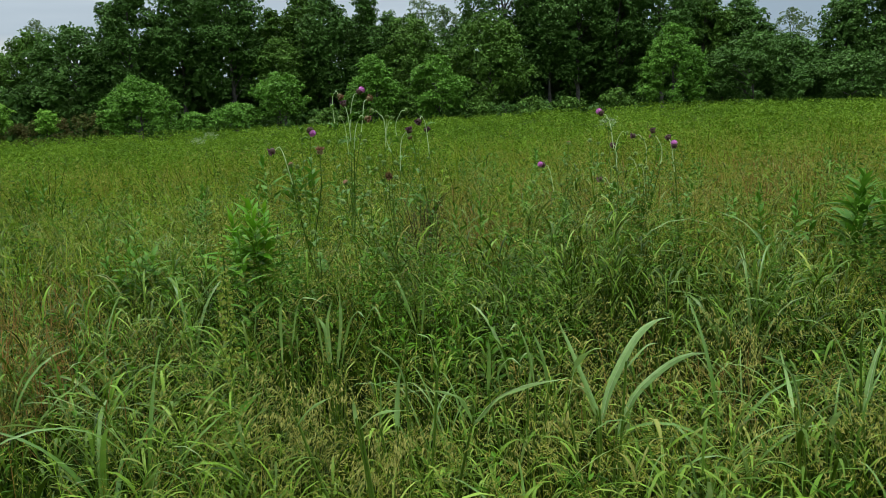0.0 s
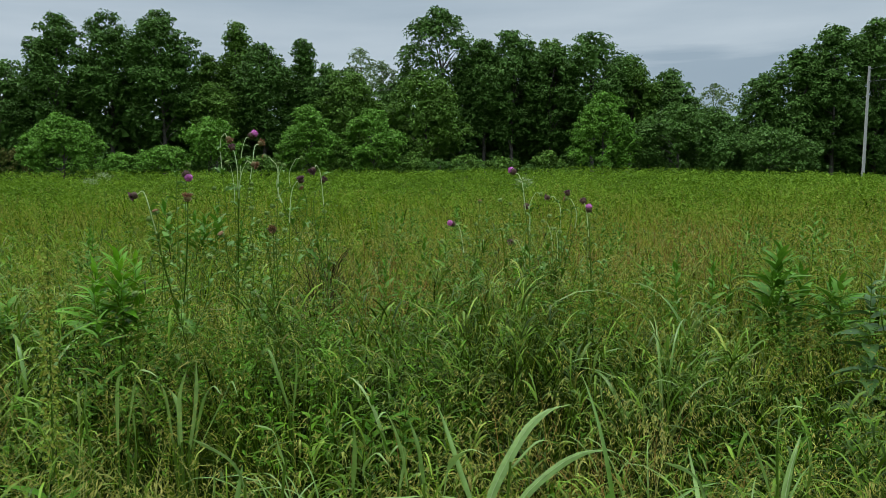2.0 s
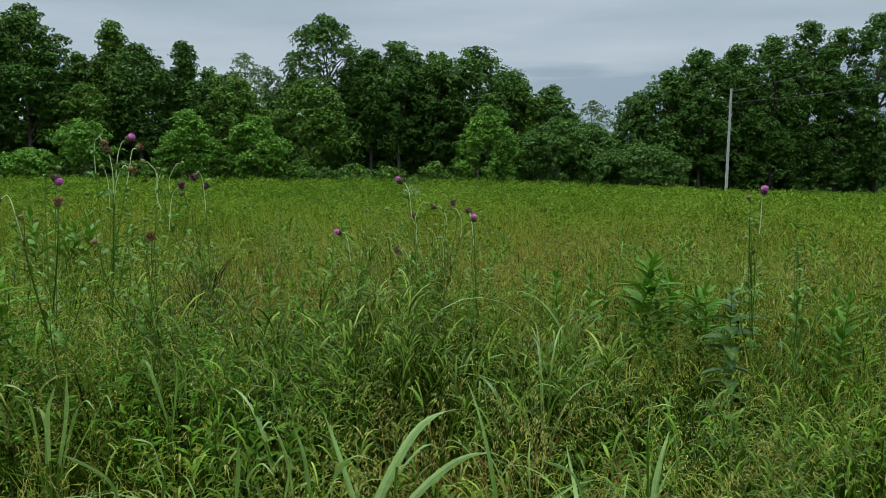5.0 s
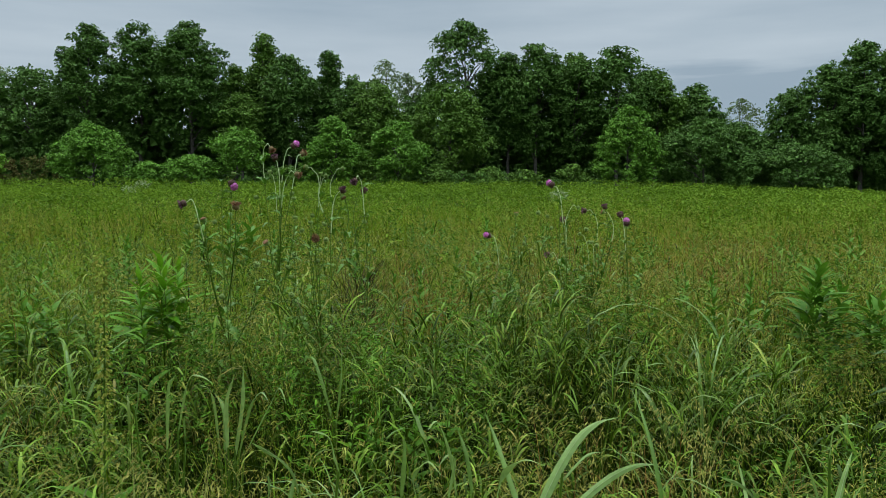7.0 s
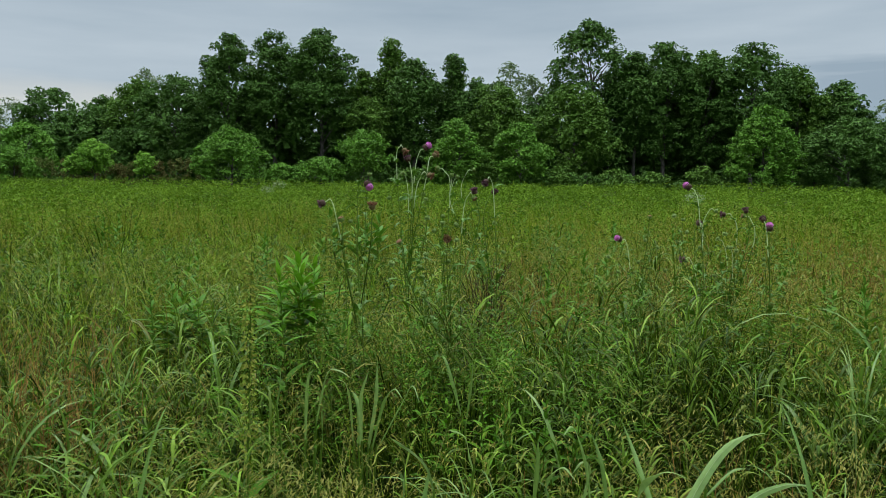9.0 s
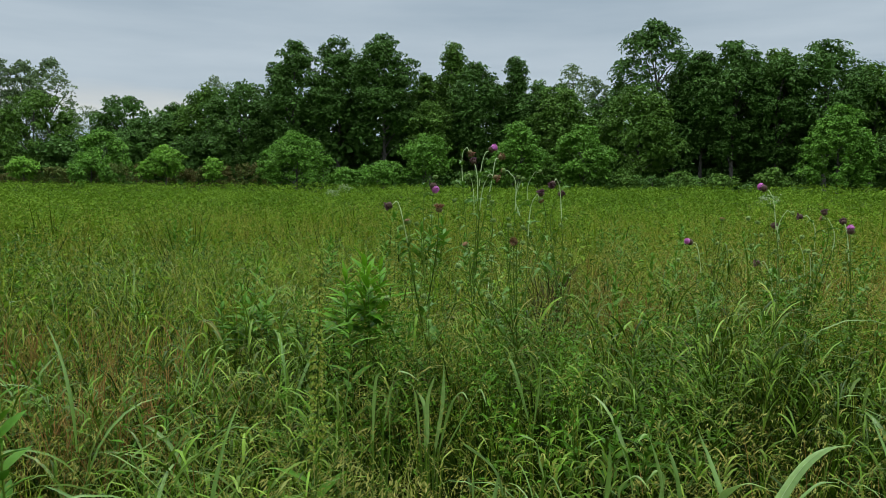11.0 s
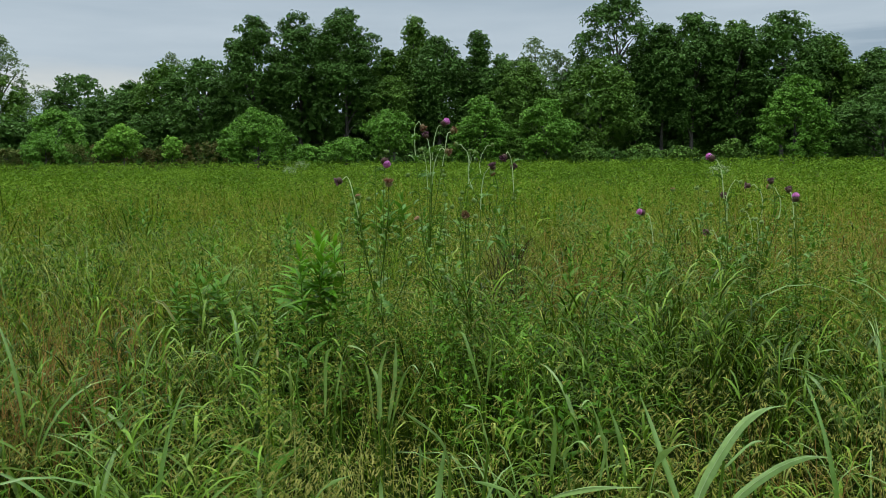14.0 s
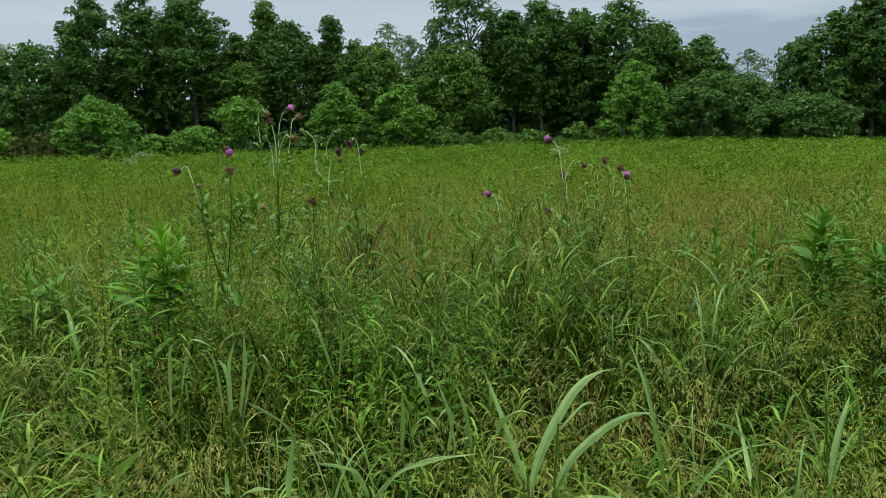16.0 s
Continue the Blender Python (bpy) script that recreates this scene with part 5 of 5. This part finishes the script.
M_LANCE = leaf_mesh("lance", 0.10, 0.020, 0.35, MAT_WEED_DARK)
M_LANCE_DARK = leaf_mesh("lance_dark", 0.18, 0.050, 0.3, MAT_WEED_DARK)
M_MILK = leaf_mesh("milk", 0.125, 0.056, 0.35, MAT_MILKWEED)
M_WIDE = leaf_mesh("wide", 0.185, 0.040, 0.35, MAT_WEED)
M_SMALL = leaf_mesh("small", 0.055, 0.016, 0.3, MAT_WEED)
M_DARKER = leaf_mesh("darker", 0.085, 0.026, 0.25, MAT_WEED_DARK)
leafy_weed(on_ground(-0.90, 4.45), 71, 1.03, M_WIDE, 5, 20, "clump of bright green goldenrod-like weeds with long leaves", low=0.60, rise=30.0, spread=0.075)
leafy_weed(on_ground(3.12, 5.31), 72, 0.90, M_LANCE_DARK, 3, 24, "dark green leafy weed with crowded broad leaves", rise=40.0)
leafy_weed(on_ground(3.42, 5.25), 73, 0.70, M_LANCE_DARK, 4, 22, "dark green leafy weed with crowded broad leaves", rise=35.0)
leafy_weed(on_ground(3.00, 4.20), 74, 0.86, M_MILK, 1, 34, "single milkweed stem with broad bluish-green leaves", pair=True, low=0.12, rise=14.0)
leafy_weed(on_ground(-1.29, 2.30), 75, 0.92, M_DARKER, 1, 34, "dark bright-tipped leafy weed standing alone in the grass", low=0.2)
leafy_weed(on_ground(0.26, 3.25), 76, 0.60, M_SMALL, 3, 24, "small leafy weed with fresh green leaves in the grass")
leafy_weed(on_ground(-0.72, 3.95), 78, 0.95, M_LANCE, 2, 20, "leafy weed with narrow green leaves beside the thistles")
leafy_weed(on_ground(-1.80, 5.05), 79, 0.66, M_LANCE_DARK, 5, 14, "clump of dark green weeds with long spreading leaves", low=0.5, rise=20.0, spread=0.12)
leafy_weed(on_ground(-1.55, 8.6), 84, 1.0, M_LANCE_DARK, 4, 18, "dark green leafy weed standing above the meadow grass", low=0.3, rise=40.0, spread=0.15)
WEEDS = [leafy_weed(on_ground(x, y), 80 + i, 0.78, m, 3, 24, "leafy meadow weed with narrow green leaves") for i, (x, y, m) in enumerate(((-1.9, 4.9, M_DARKER), (2.4, 5.9, M_DARKER), (-2.6, 6.2, M_LANCE)))]
scatter(WEEDS, 14, 63, 2.4, 5.0, (0.75, 1.0))
scatter(WEEDS, 46, 64, 5.0, 11.0, (0.8, 1.15))


# ---- dock ----
def dock(at, seed, tall):
    rng = np.random.default_rng(seed)
    t = thing("dock_plant", at, "upright dock stalk thick with yellow-green seeds", "weed")
    s = Shape()
    pts = curve_points([(0, 0, -0.03), (0.01, 0.01, tall * 0.5), (0.03, 0, tall)], 10)
    tube(s, pts, np.linspace(0.005, 0.002, 10), 6)
    part("stem", s, MAT_STEM, t)
    s = Shape()
    n = 620
    u = rng.beta(1.6, 1.2, n)
    z = tall * (0.36 + 0.64 * u)
    whorl = np.round(z / 0.032) * 0.032
    z = np.where(rng.random(n) < 0.8, whorl + rng.normal(0, 0.006, n), z)
    a = rng.uniform(0, 6.28, n)
    r = (0.007 + 0.020 * rng.random(n)) * (1.25 - 0.8 * u)
    p = np.stack([0.015 + r * np.cos(a), r * np.sin(a), z], -1)
    ax = unit(np.stack([np.cos(a), np.sin(a), np.full(n, -0.7)], -1) + rng.normal(0, 0.3, (n, 3)))
    leaflets(s, rng, p, ax, unit(rng.normal(size=(n, 3))), rng.uniform(0.012, 0.019, n), rng.uniform(0.009, 0.014, n))
    tagged(part("seed_spike", s, MAT_DOCK, t, "yellow-green to rusty seeds", smooth=False), kind="stuff")
    for i in range(5):
        o = new("leaf", M_LANCE_DARK)
        o.parent = t
        o.matrix_basis = pose(0, 0, 0.10 + 0.06 * i, 0, -45, 140 * i)


dock(on_ground(-0.61, 3.0), 91, 1.22)
dock(on_ground(-1.15, 5.9), 92, 1.15)


# ---- thistles ----
def head_shape(r, kind):
    """Bracts of a thistle head about the origin, opening along +z: a cup of overlapping pointed scales."""
    rng = np.random.default_rng(int(r * 10000) + len(kind))
    s = Shape()
    n, m = 10, 7
    prof = [(0.18, -0.95), (0.62, -0.85), (0.92, -0.5), (1.0, -0.1), (0.92, 0.25), (0.72, 0.5), (0.3, 0.55)]
    th = np.linspace(0, 2 * math.pi, n, endpoint=False)
    v = np.array([[(r * a * math.cos(t), r * a * math.sin(t), r * z) for t in th] for a, z in prof])
    f = [(i * n + j, i * n + (j + 1) % n, (i + 1) * n + (j + 1) % n, (i + 1) * n + j) for i in range(m - 1) for j in range(n)]
    s.add(v, f)
    # pointed scales, the lower rows bent outwards
    for row, (a, z, up) in enumerate(((0.75, -0.75, -0.25), (0.95, -0.4, 0.1), (1.0, 0.0, 0.5), (0.85, 0.35, 1.0))):
        k = 13
        t = np.linspace(0, 2 * math.pi, k, endpoint=False) + row * 0.24
        p = np.stack([r * a * np.cos(t), r * a * np.sin(t), np.full(k, r * z)], -1)
        ax = unit(np.stack([np.cos(t), np.sin(t), np.full(k, up)], -1) + rng.normal(0, 0.12, (k, 3)))
        leaflets(s, rng, p, ax, np.tile((0.0, 0, 1.0), (k, 1)), np.full(k, r * 0.42), np.full(k, r * 0.28))
    return s


def floret_shape(r, spread, count, seed, high=1.25):
    """Florets above the bracts: a close dome of short florets, or, when widely spread, a loose brush."""
    rng = np.random.default_rng(seed)
    s = Shape()
    a = rng.uniform(0, 6.28, count)
    q = np.sqrt(rng.random(count))
    if spread > 1:
        p = np.stack([r * 0.7 * q * np.cos(a), r * 0.7 * q * np.sin(a), np.full(count, r * 0.35)], -1)
        ax = unit(np.stack([q * spread * np.cos(a), q * spread * np.sin(a), np.full(count, 0.9)], -1) + rng.normal(0, 0.1, (count, 3)))
        leaflets(s, rng, p, ax, unit(rng.normal(size=(count, 3))), r * high * rng.uniform(0.75, 1.1, count), np.full(count, r * 0.22))
        return s
    n, prof = 14, [(0.80, 0.2), (1.0, 0.45), (0.98, 0.7), (0.8, 0.95), (0.5, 1.12), (0.05, 1.2)]
    th = np.linspace(0, 2 * math.pi, n, endpoint=False)
    s.add(np.array([[(r * w * math.cos(t), r * w * math.sin(t), r * z * high * 0.8) for t in th] for w, z in prof]),
          [(i * n + k, i * n + (k + 1) % n, (i + 1) * n + (k + 1) % n, (i + 1) * n + k) for i in range(len(prof) - 1) for k in range(n)])
    e = np.sqrt(1 - 0.92 * q ** 2)
    p = np.stack([r * 0.92 * q * np.cos(a), r * 0.92 * q * np.sin(a), r * high * (0.30 + 0.58 * e)], -1)
    ax = unit(np.stack([q * np.cos(a), q * np.sin(a), e * 0.9], -1) + rng.normal(0, 0.18, (count, 3)))
    leaflets(s, rng, p, ax, unit(rng.normal(size=(count, 3))), r * 0.34 * rng.uniform(0.6, 1.2, count), np.full(count, r * 0.13))
    return s


HEADS = {}
HEAD_KINDS = {
    "bloom": (0.0190, MAT_BRACT_MAROON, MAT_PURPLE, 0.6, 300, 1.85, "open purple thistle flower"),
    "faded": (0.0150, MAT_BRACT_MAROON, MAT_FADED, 1.15, 170, 1.25, "faded maroon thistle head"),
    "dry": (0.0145, MAT_BRACT_DRY, MAT_BROWN, 1.3, 130, 1.4, "dry reddish-brown thistle head"),
    "bud": (0.0120, MAT_BRACT, None, 0, 0, 0, "closed green thistle bud"),
    "pale": (0.014, MAT_BRACT, MAT_BROWN, 0.9, 60, 0.7, "pale half-open thistle bud"),
}


def head_meshes(kind):
    if kind not in HEADS:
        r, bract, floret, spread, count, high, label = HEAD_KINDS[kind]
        HEADS[kind] = (head_shape(r, kind).mesh("flower_head", bract), floret_shape(r, spread, count, 5, high).mesh("floret_brush", floret, False) if floret else None, label)
    return HEADS[kind]


def spiny_leaf():
    """A thistle leaf along +x with jagged lobes."""
    s = Shape()
    n = 11
    u = np.linspace(0, 1, n)
    half = 0.030 * np.sin(math.pi * np.clip(0.08 + 0.92 * u, 0, 1)) * np.where(np.arange(n) % 2, 1.25, 0.45) + 0.001
    x, z = 0.17 * u, 0.035 * np.sin(u * 3) - 0.05 * u ** 2
    v = np.stack([np.stack([x + half * 0.3, half, z + half * 0.5], -1), np.stack([x, 0 * u, z], -1), np.stack([x + half * 0.3, -half, z + half * 0.5], -1)], 1)
    f = []
    for i in range(n - 1):
        f += [(3 * i, 3 * i + 1, 3 * i + 4, 3 * i + 3), (3 * i + 1, 3 * i + 2, 3 * i + 5, 3 * i + 4)]
    return s.add(v, f).mesh("leaf", MAT_THISTLE_LEAF)


M_SPINY = spiny_leaf()


def thistle(base, heads, seed, label="tall musk thistle with nodding purple heads on pale stems"):
    """heads: kind, place of the head, way the head faces (x, y, z), how pale its stem is."""
    rng = np.random.default_rng(seed)
    g = np.array(on_ground(*base))
    t = thing("thistle", tuple(g), label, "thistle", "musk thistles")
    tops = [np.array(h[1]) for h in heads]
    heads = list(heads)
    # small green buds on short side branches
    for k in range(4):
        o = tops[int(rng.integers(0, len(tops)))]
        az, out = rng.uniform(0, 6.28), rng.uniform(0.05, 0.14)
        heads.append(("bud", (o[0] + out * math.cos(az), o[1] + out * math.sin(az), g[2] + (o[2] - g[2]) * rng.uniform(0.72, 0.93)), (0.5 * math.cos(az), 0.5 * math.sin(az), 0.8), 0))
    main = None
    for i, (kind, place, face, pale) in enumerate(heads):
        p = np.array(place) - g
        d = unit(np.array(face, float))
        r = HEAD_KINDS[kind][0]
        join = p - d * r * 0.9
        flat = np.array([d[0], d[1], 0.0])
        nod = 0.5 * (1 - d[2])
        over = join - flat * 0.030 + np.array([0, 0, 0.022 * nod - 0.03 * (1 - nod)])
        below = join - flat * (0.055 + 0.02 * nod) + np.array([rng.normal(0, 0.006), 0, -0.10 - 0.05 * (1 - nod)])
        fork = np.array([below[0] * 0.75 + rng.normal(0, 0.02), below[1] * 0.75, p[2] * 0.52])
        foot = (rng.normal(0, 0.015), rng.normal(0, 0.015), -0.03)
        line = [foot, fork, below, over, join]
        if main is not None and i % 5:
            b = main[int(np.argmin(np.abs(main[:, 2] - p[2] * rng.uniform(0.42, 0.62))))]
            if b[2] < below[2] - 0.12:
                line = [b, b * 0.5 + below * 0.5 + np.array([0, 0, -0.02]), below, over, join]
        pts = curve_points(line, 30)
        if main is None:
            main = pts[:22]
        s = Shape()
        thick = 1.0 if kind != "bud" else 0.7
        cut = 14 if pale else 30
        girth = np.linspace(0.0032, 0.0021, 30) * thick
        tube(s, pts[:cut], girth[:cut], 6)
        # prickly wings on the lower stem
        n = 60 if i == 0 else 26
        k = rng.integers(2, 14 if pale else 20, n)
        a = rng.uniform(0, 6.28, n)
        leaflets(s, rng, pts[k], np.stack([np.cos(a), np.sin(a), np.full(n, 0.25)], -1), np.tile((0.0, 0, 1), (n, 1)), rng.uniform(0.012, 0.03, n), rng.uniform(0.006, 0.012, n))
        part("stem", s, MAT_STEM, t)
        if pale:
            s = Shape()
            tube(s, pts[cut - 1:], girth[cut - 1:], 6)
            part("flower_stalk", s, MAT_STEM_PALE, t, "pale downy flower stalk")
        bract, floret, word = head_meshes(kind)
        hd = part("flower_head" if kind != "bud" else "bud", bract, None, t, word)
        turn = Vector(d).to_track_quat("Z", "Y").to_matrix().to_4x4()
        hd.matrix_basis = Matrix.Translation(p) @ turn @ pose(0, 0, 0, 0, 0, rng.uniform(0, 360))
        if floret:
            fl = part("floret_brush", floret, None, hd)
        for q in range(9 if i == 0 else 4):
            j = int(rng.integers(4, 19))
            o = new("leaf", M_SPINY)
            o.parent = t
            size = rng.uniform(0.4, 0.8) * (1.15 - j / 26)
            o.matrix_basis = pose(*pts[j], rng.normal(0, 15), -rng.uniform(5, 50), rng.uniform(0, 360)) @ Matrix.Diagonal((size, size, size, 1))
    return t


DOWN_L, DOWN_R, UP, TOWARD = (-0.8, -0.2, -0.5), (0.7, -0.3, -0.6), (0.05, 0, 1), (0.1, -0.9, 0.2)
thistle((-0.36, 3.95), [
    ("bloom", (-0.42, 4.10, 1.76), (0.55, -0.2, -0.75), 0), ("bud", (-0.41, 4.10, 1.81), UP, 0),
    ("faded", (-0.53, 3.70, 1.67), (-0.85, -0.2, -0.35), 1), ("dry", (-0.28, 3.60, 1.66), (0.1, -0.3, 1), 0),
    ("pale", (-0.46, 3.75, 1.60), (-0.2, -0.2, 1), 0), ("bud", (-0.49, 3.75, 1.57), (-0.6, 0, 0.5), 0)], 201)
thistle((-0.24, 4.50), [
    ("dry", (-0.335, 4.63, 1.955), (0.6, -0.2, -0.75), 1), ("faded", (-0.31, 4.60, 1.905), (-0.3, 0.3, 0.7), 1),
    ("bloom", (-0.23, 4.73, 1.98), (0.7, 0.1, 0.5), 1), ("dry", (-0.16, 4.60, 1.93), (0.5, 0.5, 0.4), 1),
    ("dry", (-0.14, 4.30, 1.81), (0.75, -0.1, -0.3), 1), ("pale", (-0.16, 4.70, 1.86), (-0.7, 0.2, 0.2), 1),
    ("bud", (-0.16, 4.30, 1.69), UP, 0), ("bud", (-0.33, 4.55, 1.83), (-0.4, -0.3, 0.8), 1)], 202,
    "tall musk thistle with dry and purple heads on long pale stems")
thistle((-0.03, 4.02), [
    ("dry", (-0.01, 4.02, 1.50), (0.05, -0.95, 0.25), 0), ("bud", (-0.03, 4.00, 1.58), UP, 0), ("bud", (-0.12, 4.10, 1.60), UP, 0),
    ("pale", (-0.22, 3.90, 1.49), (-0.3, -0.4, 0.6), 0), ("faded", (0.09, 4.30, 1.73), (-0.2, -0.3, 0.9), 0), ("pale", (0.09, 4.30, 1.695), (0.5, -0.3, -0.6), 1),
    ("bud", (0.03, 4.05, 1.57), (0.5, 0, 0.6), 0), ("bud", (-0.08, 4.05, 1.54), (-0.5, 0, 0.6), 0)], 203,
    "leafy green musk thistle with buds and a dry open head")
thistle((0.12, 4.45), [
    ("faded", (0.14, 4.40, 1.78), (-0.35, -0.5, -0.5), 1), ("faded", (0.17, 4.60, 1.73), (0.5, 0.2, 0.6), 0),
    ("bud", (0.06, 4.60, 1.85), (0.7, 0, 0.2), 1), ("bud", (-0.05, 4.50, 1.82), UP, 1), ("bud", (-0.02, 4.50, 1.81), (0.5, 0, 0.7), 1)], 204)
thistle((1.03, 5.20), [
    ("bloom", (0.92, 5.40, 1.44), (-0.75, -0.3, 0.25), 1), ("pale", (1.08, 5.20, 1.59), UP, 0), ("bud", (1.12, 5.10, 1.41), (0.6, -0.2, 0.3), 0),
    ("bud", (0.90, 5.20, 1.25), UP, 0), ("bud", (1.05, 5.15, 1.45), (-0.5, 0, 0.6), 0)], 205, "leafy green musk thistle with one purple head")
thistle((1.28, 5.02), [
    ("bloom", (1.25, 4.90, 1.77), (-0.45, 0.35, 0.35), 1), ("faded", (1.40, 5.33, 1.55), (-0.1, 0.8, 0.2), 1), ("faded", (1.25, 5.00, 1.35), (-0.8, -0.2, -0.1), 1),
    ("bud", (1.30, 5.20, 1.50), (-0.7, 0, 0.3), 0), ("bud", (1.26, 5.10, 1.58), UP, 0), ("bud", (1.25, 5.20, 1.44), UP, 0)], 206)
thistle((1.48, 5.10), [
    ("faded", (1.51, 5.20, 1.61), (-0.8, 0.2, 0.0), 1), ("bud", (1.47, 5.20, 1.63), (0.7, 0, -0.2), 1), ("faded", (1.615, 5.10, 1.635), (-0.2, 0.3, 0.9), 0),
    ("pale", (1.60, 5.10, 1.605), (-0.7, 0, 0.2), 1), ("bud", (1.46, 5.10, 1.47), (-0.7, 0, 0.5), 1), ("bud", (1.52, 5.10, 1.42), (-0.5, 0, 0.6), 1), ("bud", (1.43, 5.00, 1.26), UP, 0)], 207)
thistle((1.73, 5.00), [
    ("faded", (1.715, 5.10, 1.585), (-0.1, 0.6, 0.6), 1), ("bloom", (1.72, 4.98, 1.54), (0.05, 0.3, 0.9), 0), ("bud", (1.70, 5.0, 1.33), (-0.6, 0, 0.6), 0)], 208)
thistle((3.04, 4.04), [
    ("bloom", (3.18, 4.20, 1.72), (0.0, -0.3, 0.85), 1), ("pale", (2.96, 4.00, 1.69), (-0.35, -0.1, 0.9), 0), ("bud", (2.98, 4.00, 1.55), UP, 0), ("bud", (2.95, 4.00, 1.48), (-0.6, 0, 0.5), 0)], 209,
    "musk thistle with one purple bloom and several buds")
thistle((3.55, 4.42), [("bud", (3.55, 4.40, 1.43), UP, 0), ("bud", (3.58, 4.42, 1.41), (0.5, 0, 0.6), 0), ("bud", (3.52, 4.40, 1.38), (-0.5, 0, 0.6), 0)], 210, "small budding thistle in the grass")


# ---- a dead dark tuft ----
def dead_tuft(at, seed):
    rng = np.random.default_rng(seed)
    s = Shape()
    n = 300
    a = rng.uniform(0, 6.28, n)
    q = np.sqrt(rng.random(n)) * 0.10
    root = np.stack([q * np.cos(a) * 1.3, q * np.sin(a), rng.uniform(-0.02, 0.72, n)], -1)
    b0 = rng.uniform(0.1, 0.7, n)
    blades(s, rng, root, rng.uniform(0.18, 0.42, n), rng.uniform(0.004, 0.009, n), b0, b0 + rng.uniform(0.6, 1.8, n), a + rng.normal(0, 0.6, n), 3)
    ob = part("dead_tuft", s, MAT_DEAD)
    ob.matrix_basis = pose(*at)
    tagged(ob, "matted tuft of dead dark brown grass", "dead grass")


MAT_DEAD = leaf_material("dead_brown_grass", [(0.022, 0.018, 0.007), (0.040, 0.034, 0.013), (0.075, 0.062, 0.025)], 0.1, 0.85, gloss=0.0)
dead_tuft(on_ground(0.05, 5.45), 401)


# ---- small plants with pale umbels ----
def umbel(at, tall, seed):
    rng = np.random.default_rng(seed)
    t = thing("umbel_plant", at, "slender plant with a loose pale greenish-white umbel", "wildflower", "umbel plants")
    s = Shape()
    tube(s, curve_points([(0, 0, -0.03), (0.01, 0, tall * 0.6), (0, 0, tall)], 6), np.linspace(0.004, 0.002, 6), 5)
    part("stem", s, MAT_STEM, t)
    s = Shape()
    n = 160
    k = rng.integers(0, 12, n)
    c = np.stack([0.07 * np.cos(k * 2.4) * np.sqrt(k / 12), 0.07 * np.sin(k * 2.4) * np.sqrt(k / 12), tall + 0.04 - 0.05 * (k / 12) ** 2], -1)
    p = c + rng.normal(0, 0.010, (n, 3))
    leaflets(s, rng, p, unit(rng.normal(size=(n, 3))), np.tile((0.0, 0, 1), (n, 1)), np.full(n, 0.012), np.full(n, 0.010))
    tagged(part("umbel", s, MAT_UMBEL, t, smooth=False), kind="stuff")


umbel(on_ground(1.47, 5.9), 1.30, 301)
umbel(on_ground(-2.1, 7.5), 1.28, 302)
umbel(on_ground(-2.3, 7.7), 1.22, 303)
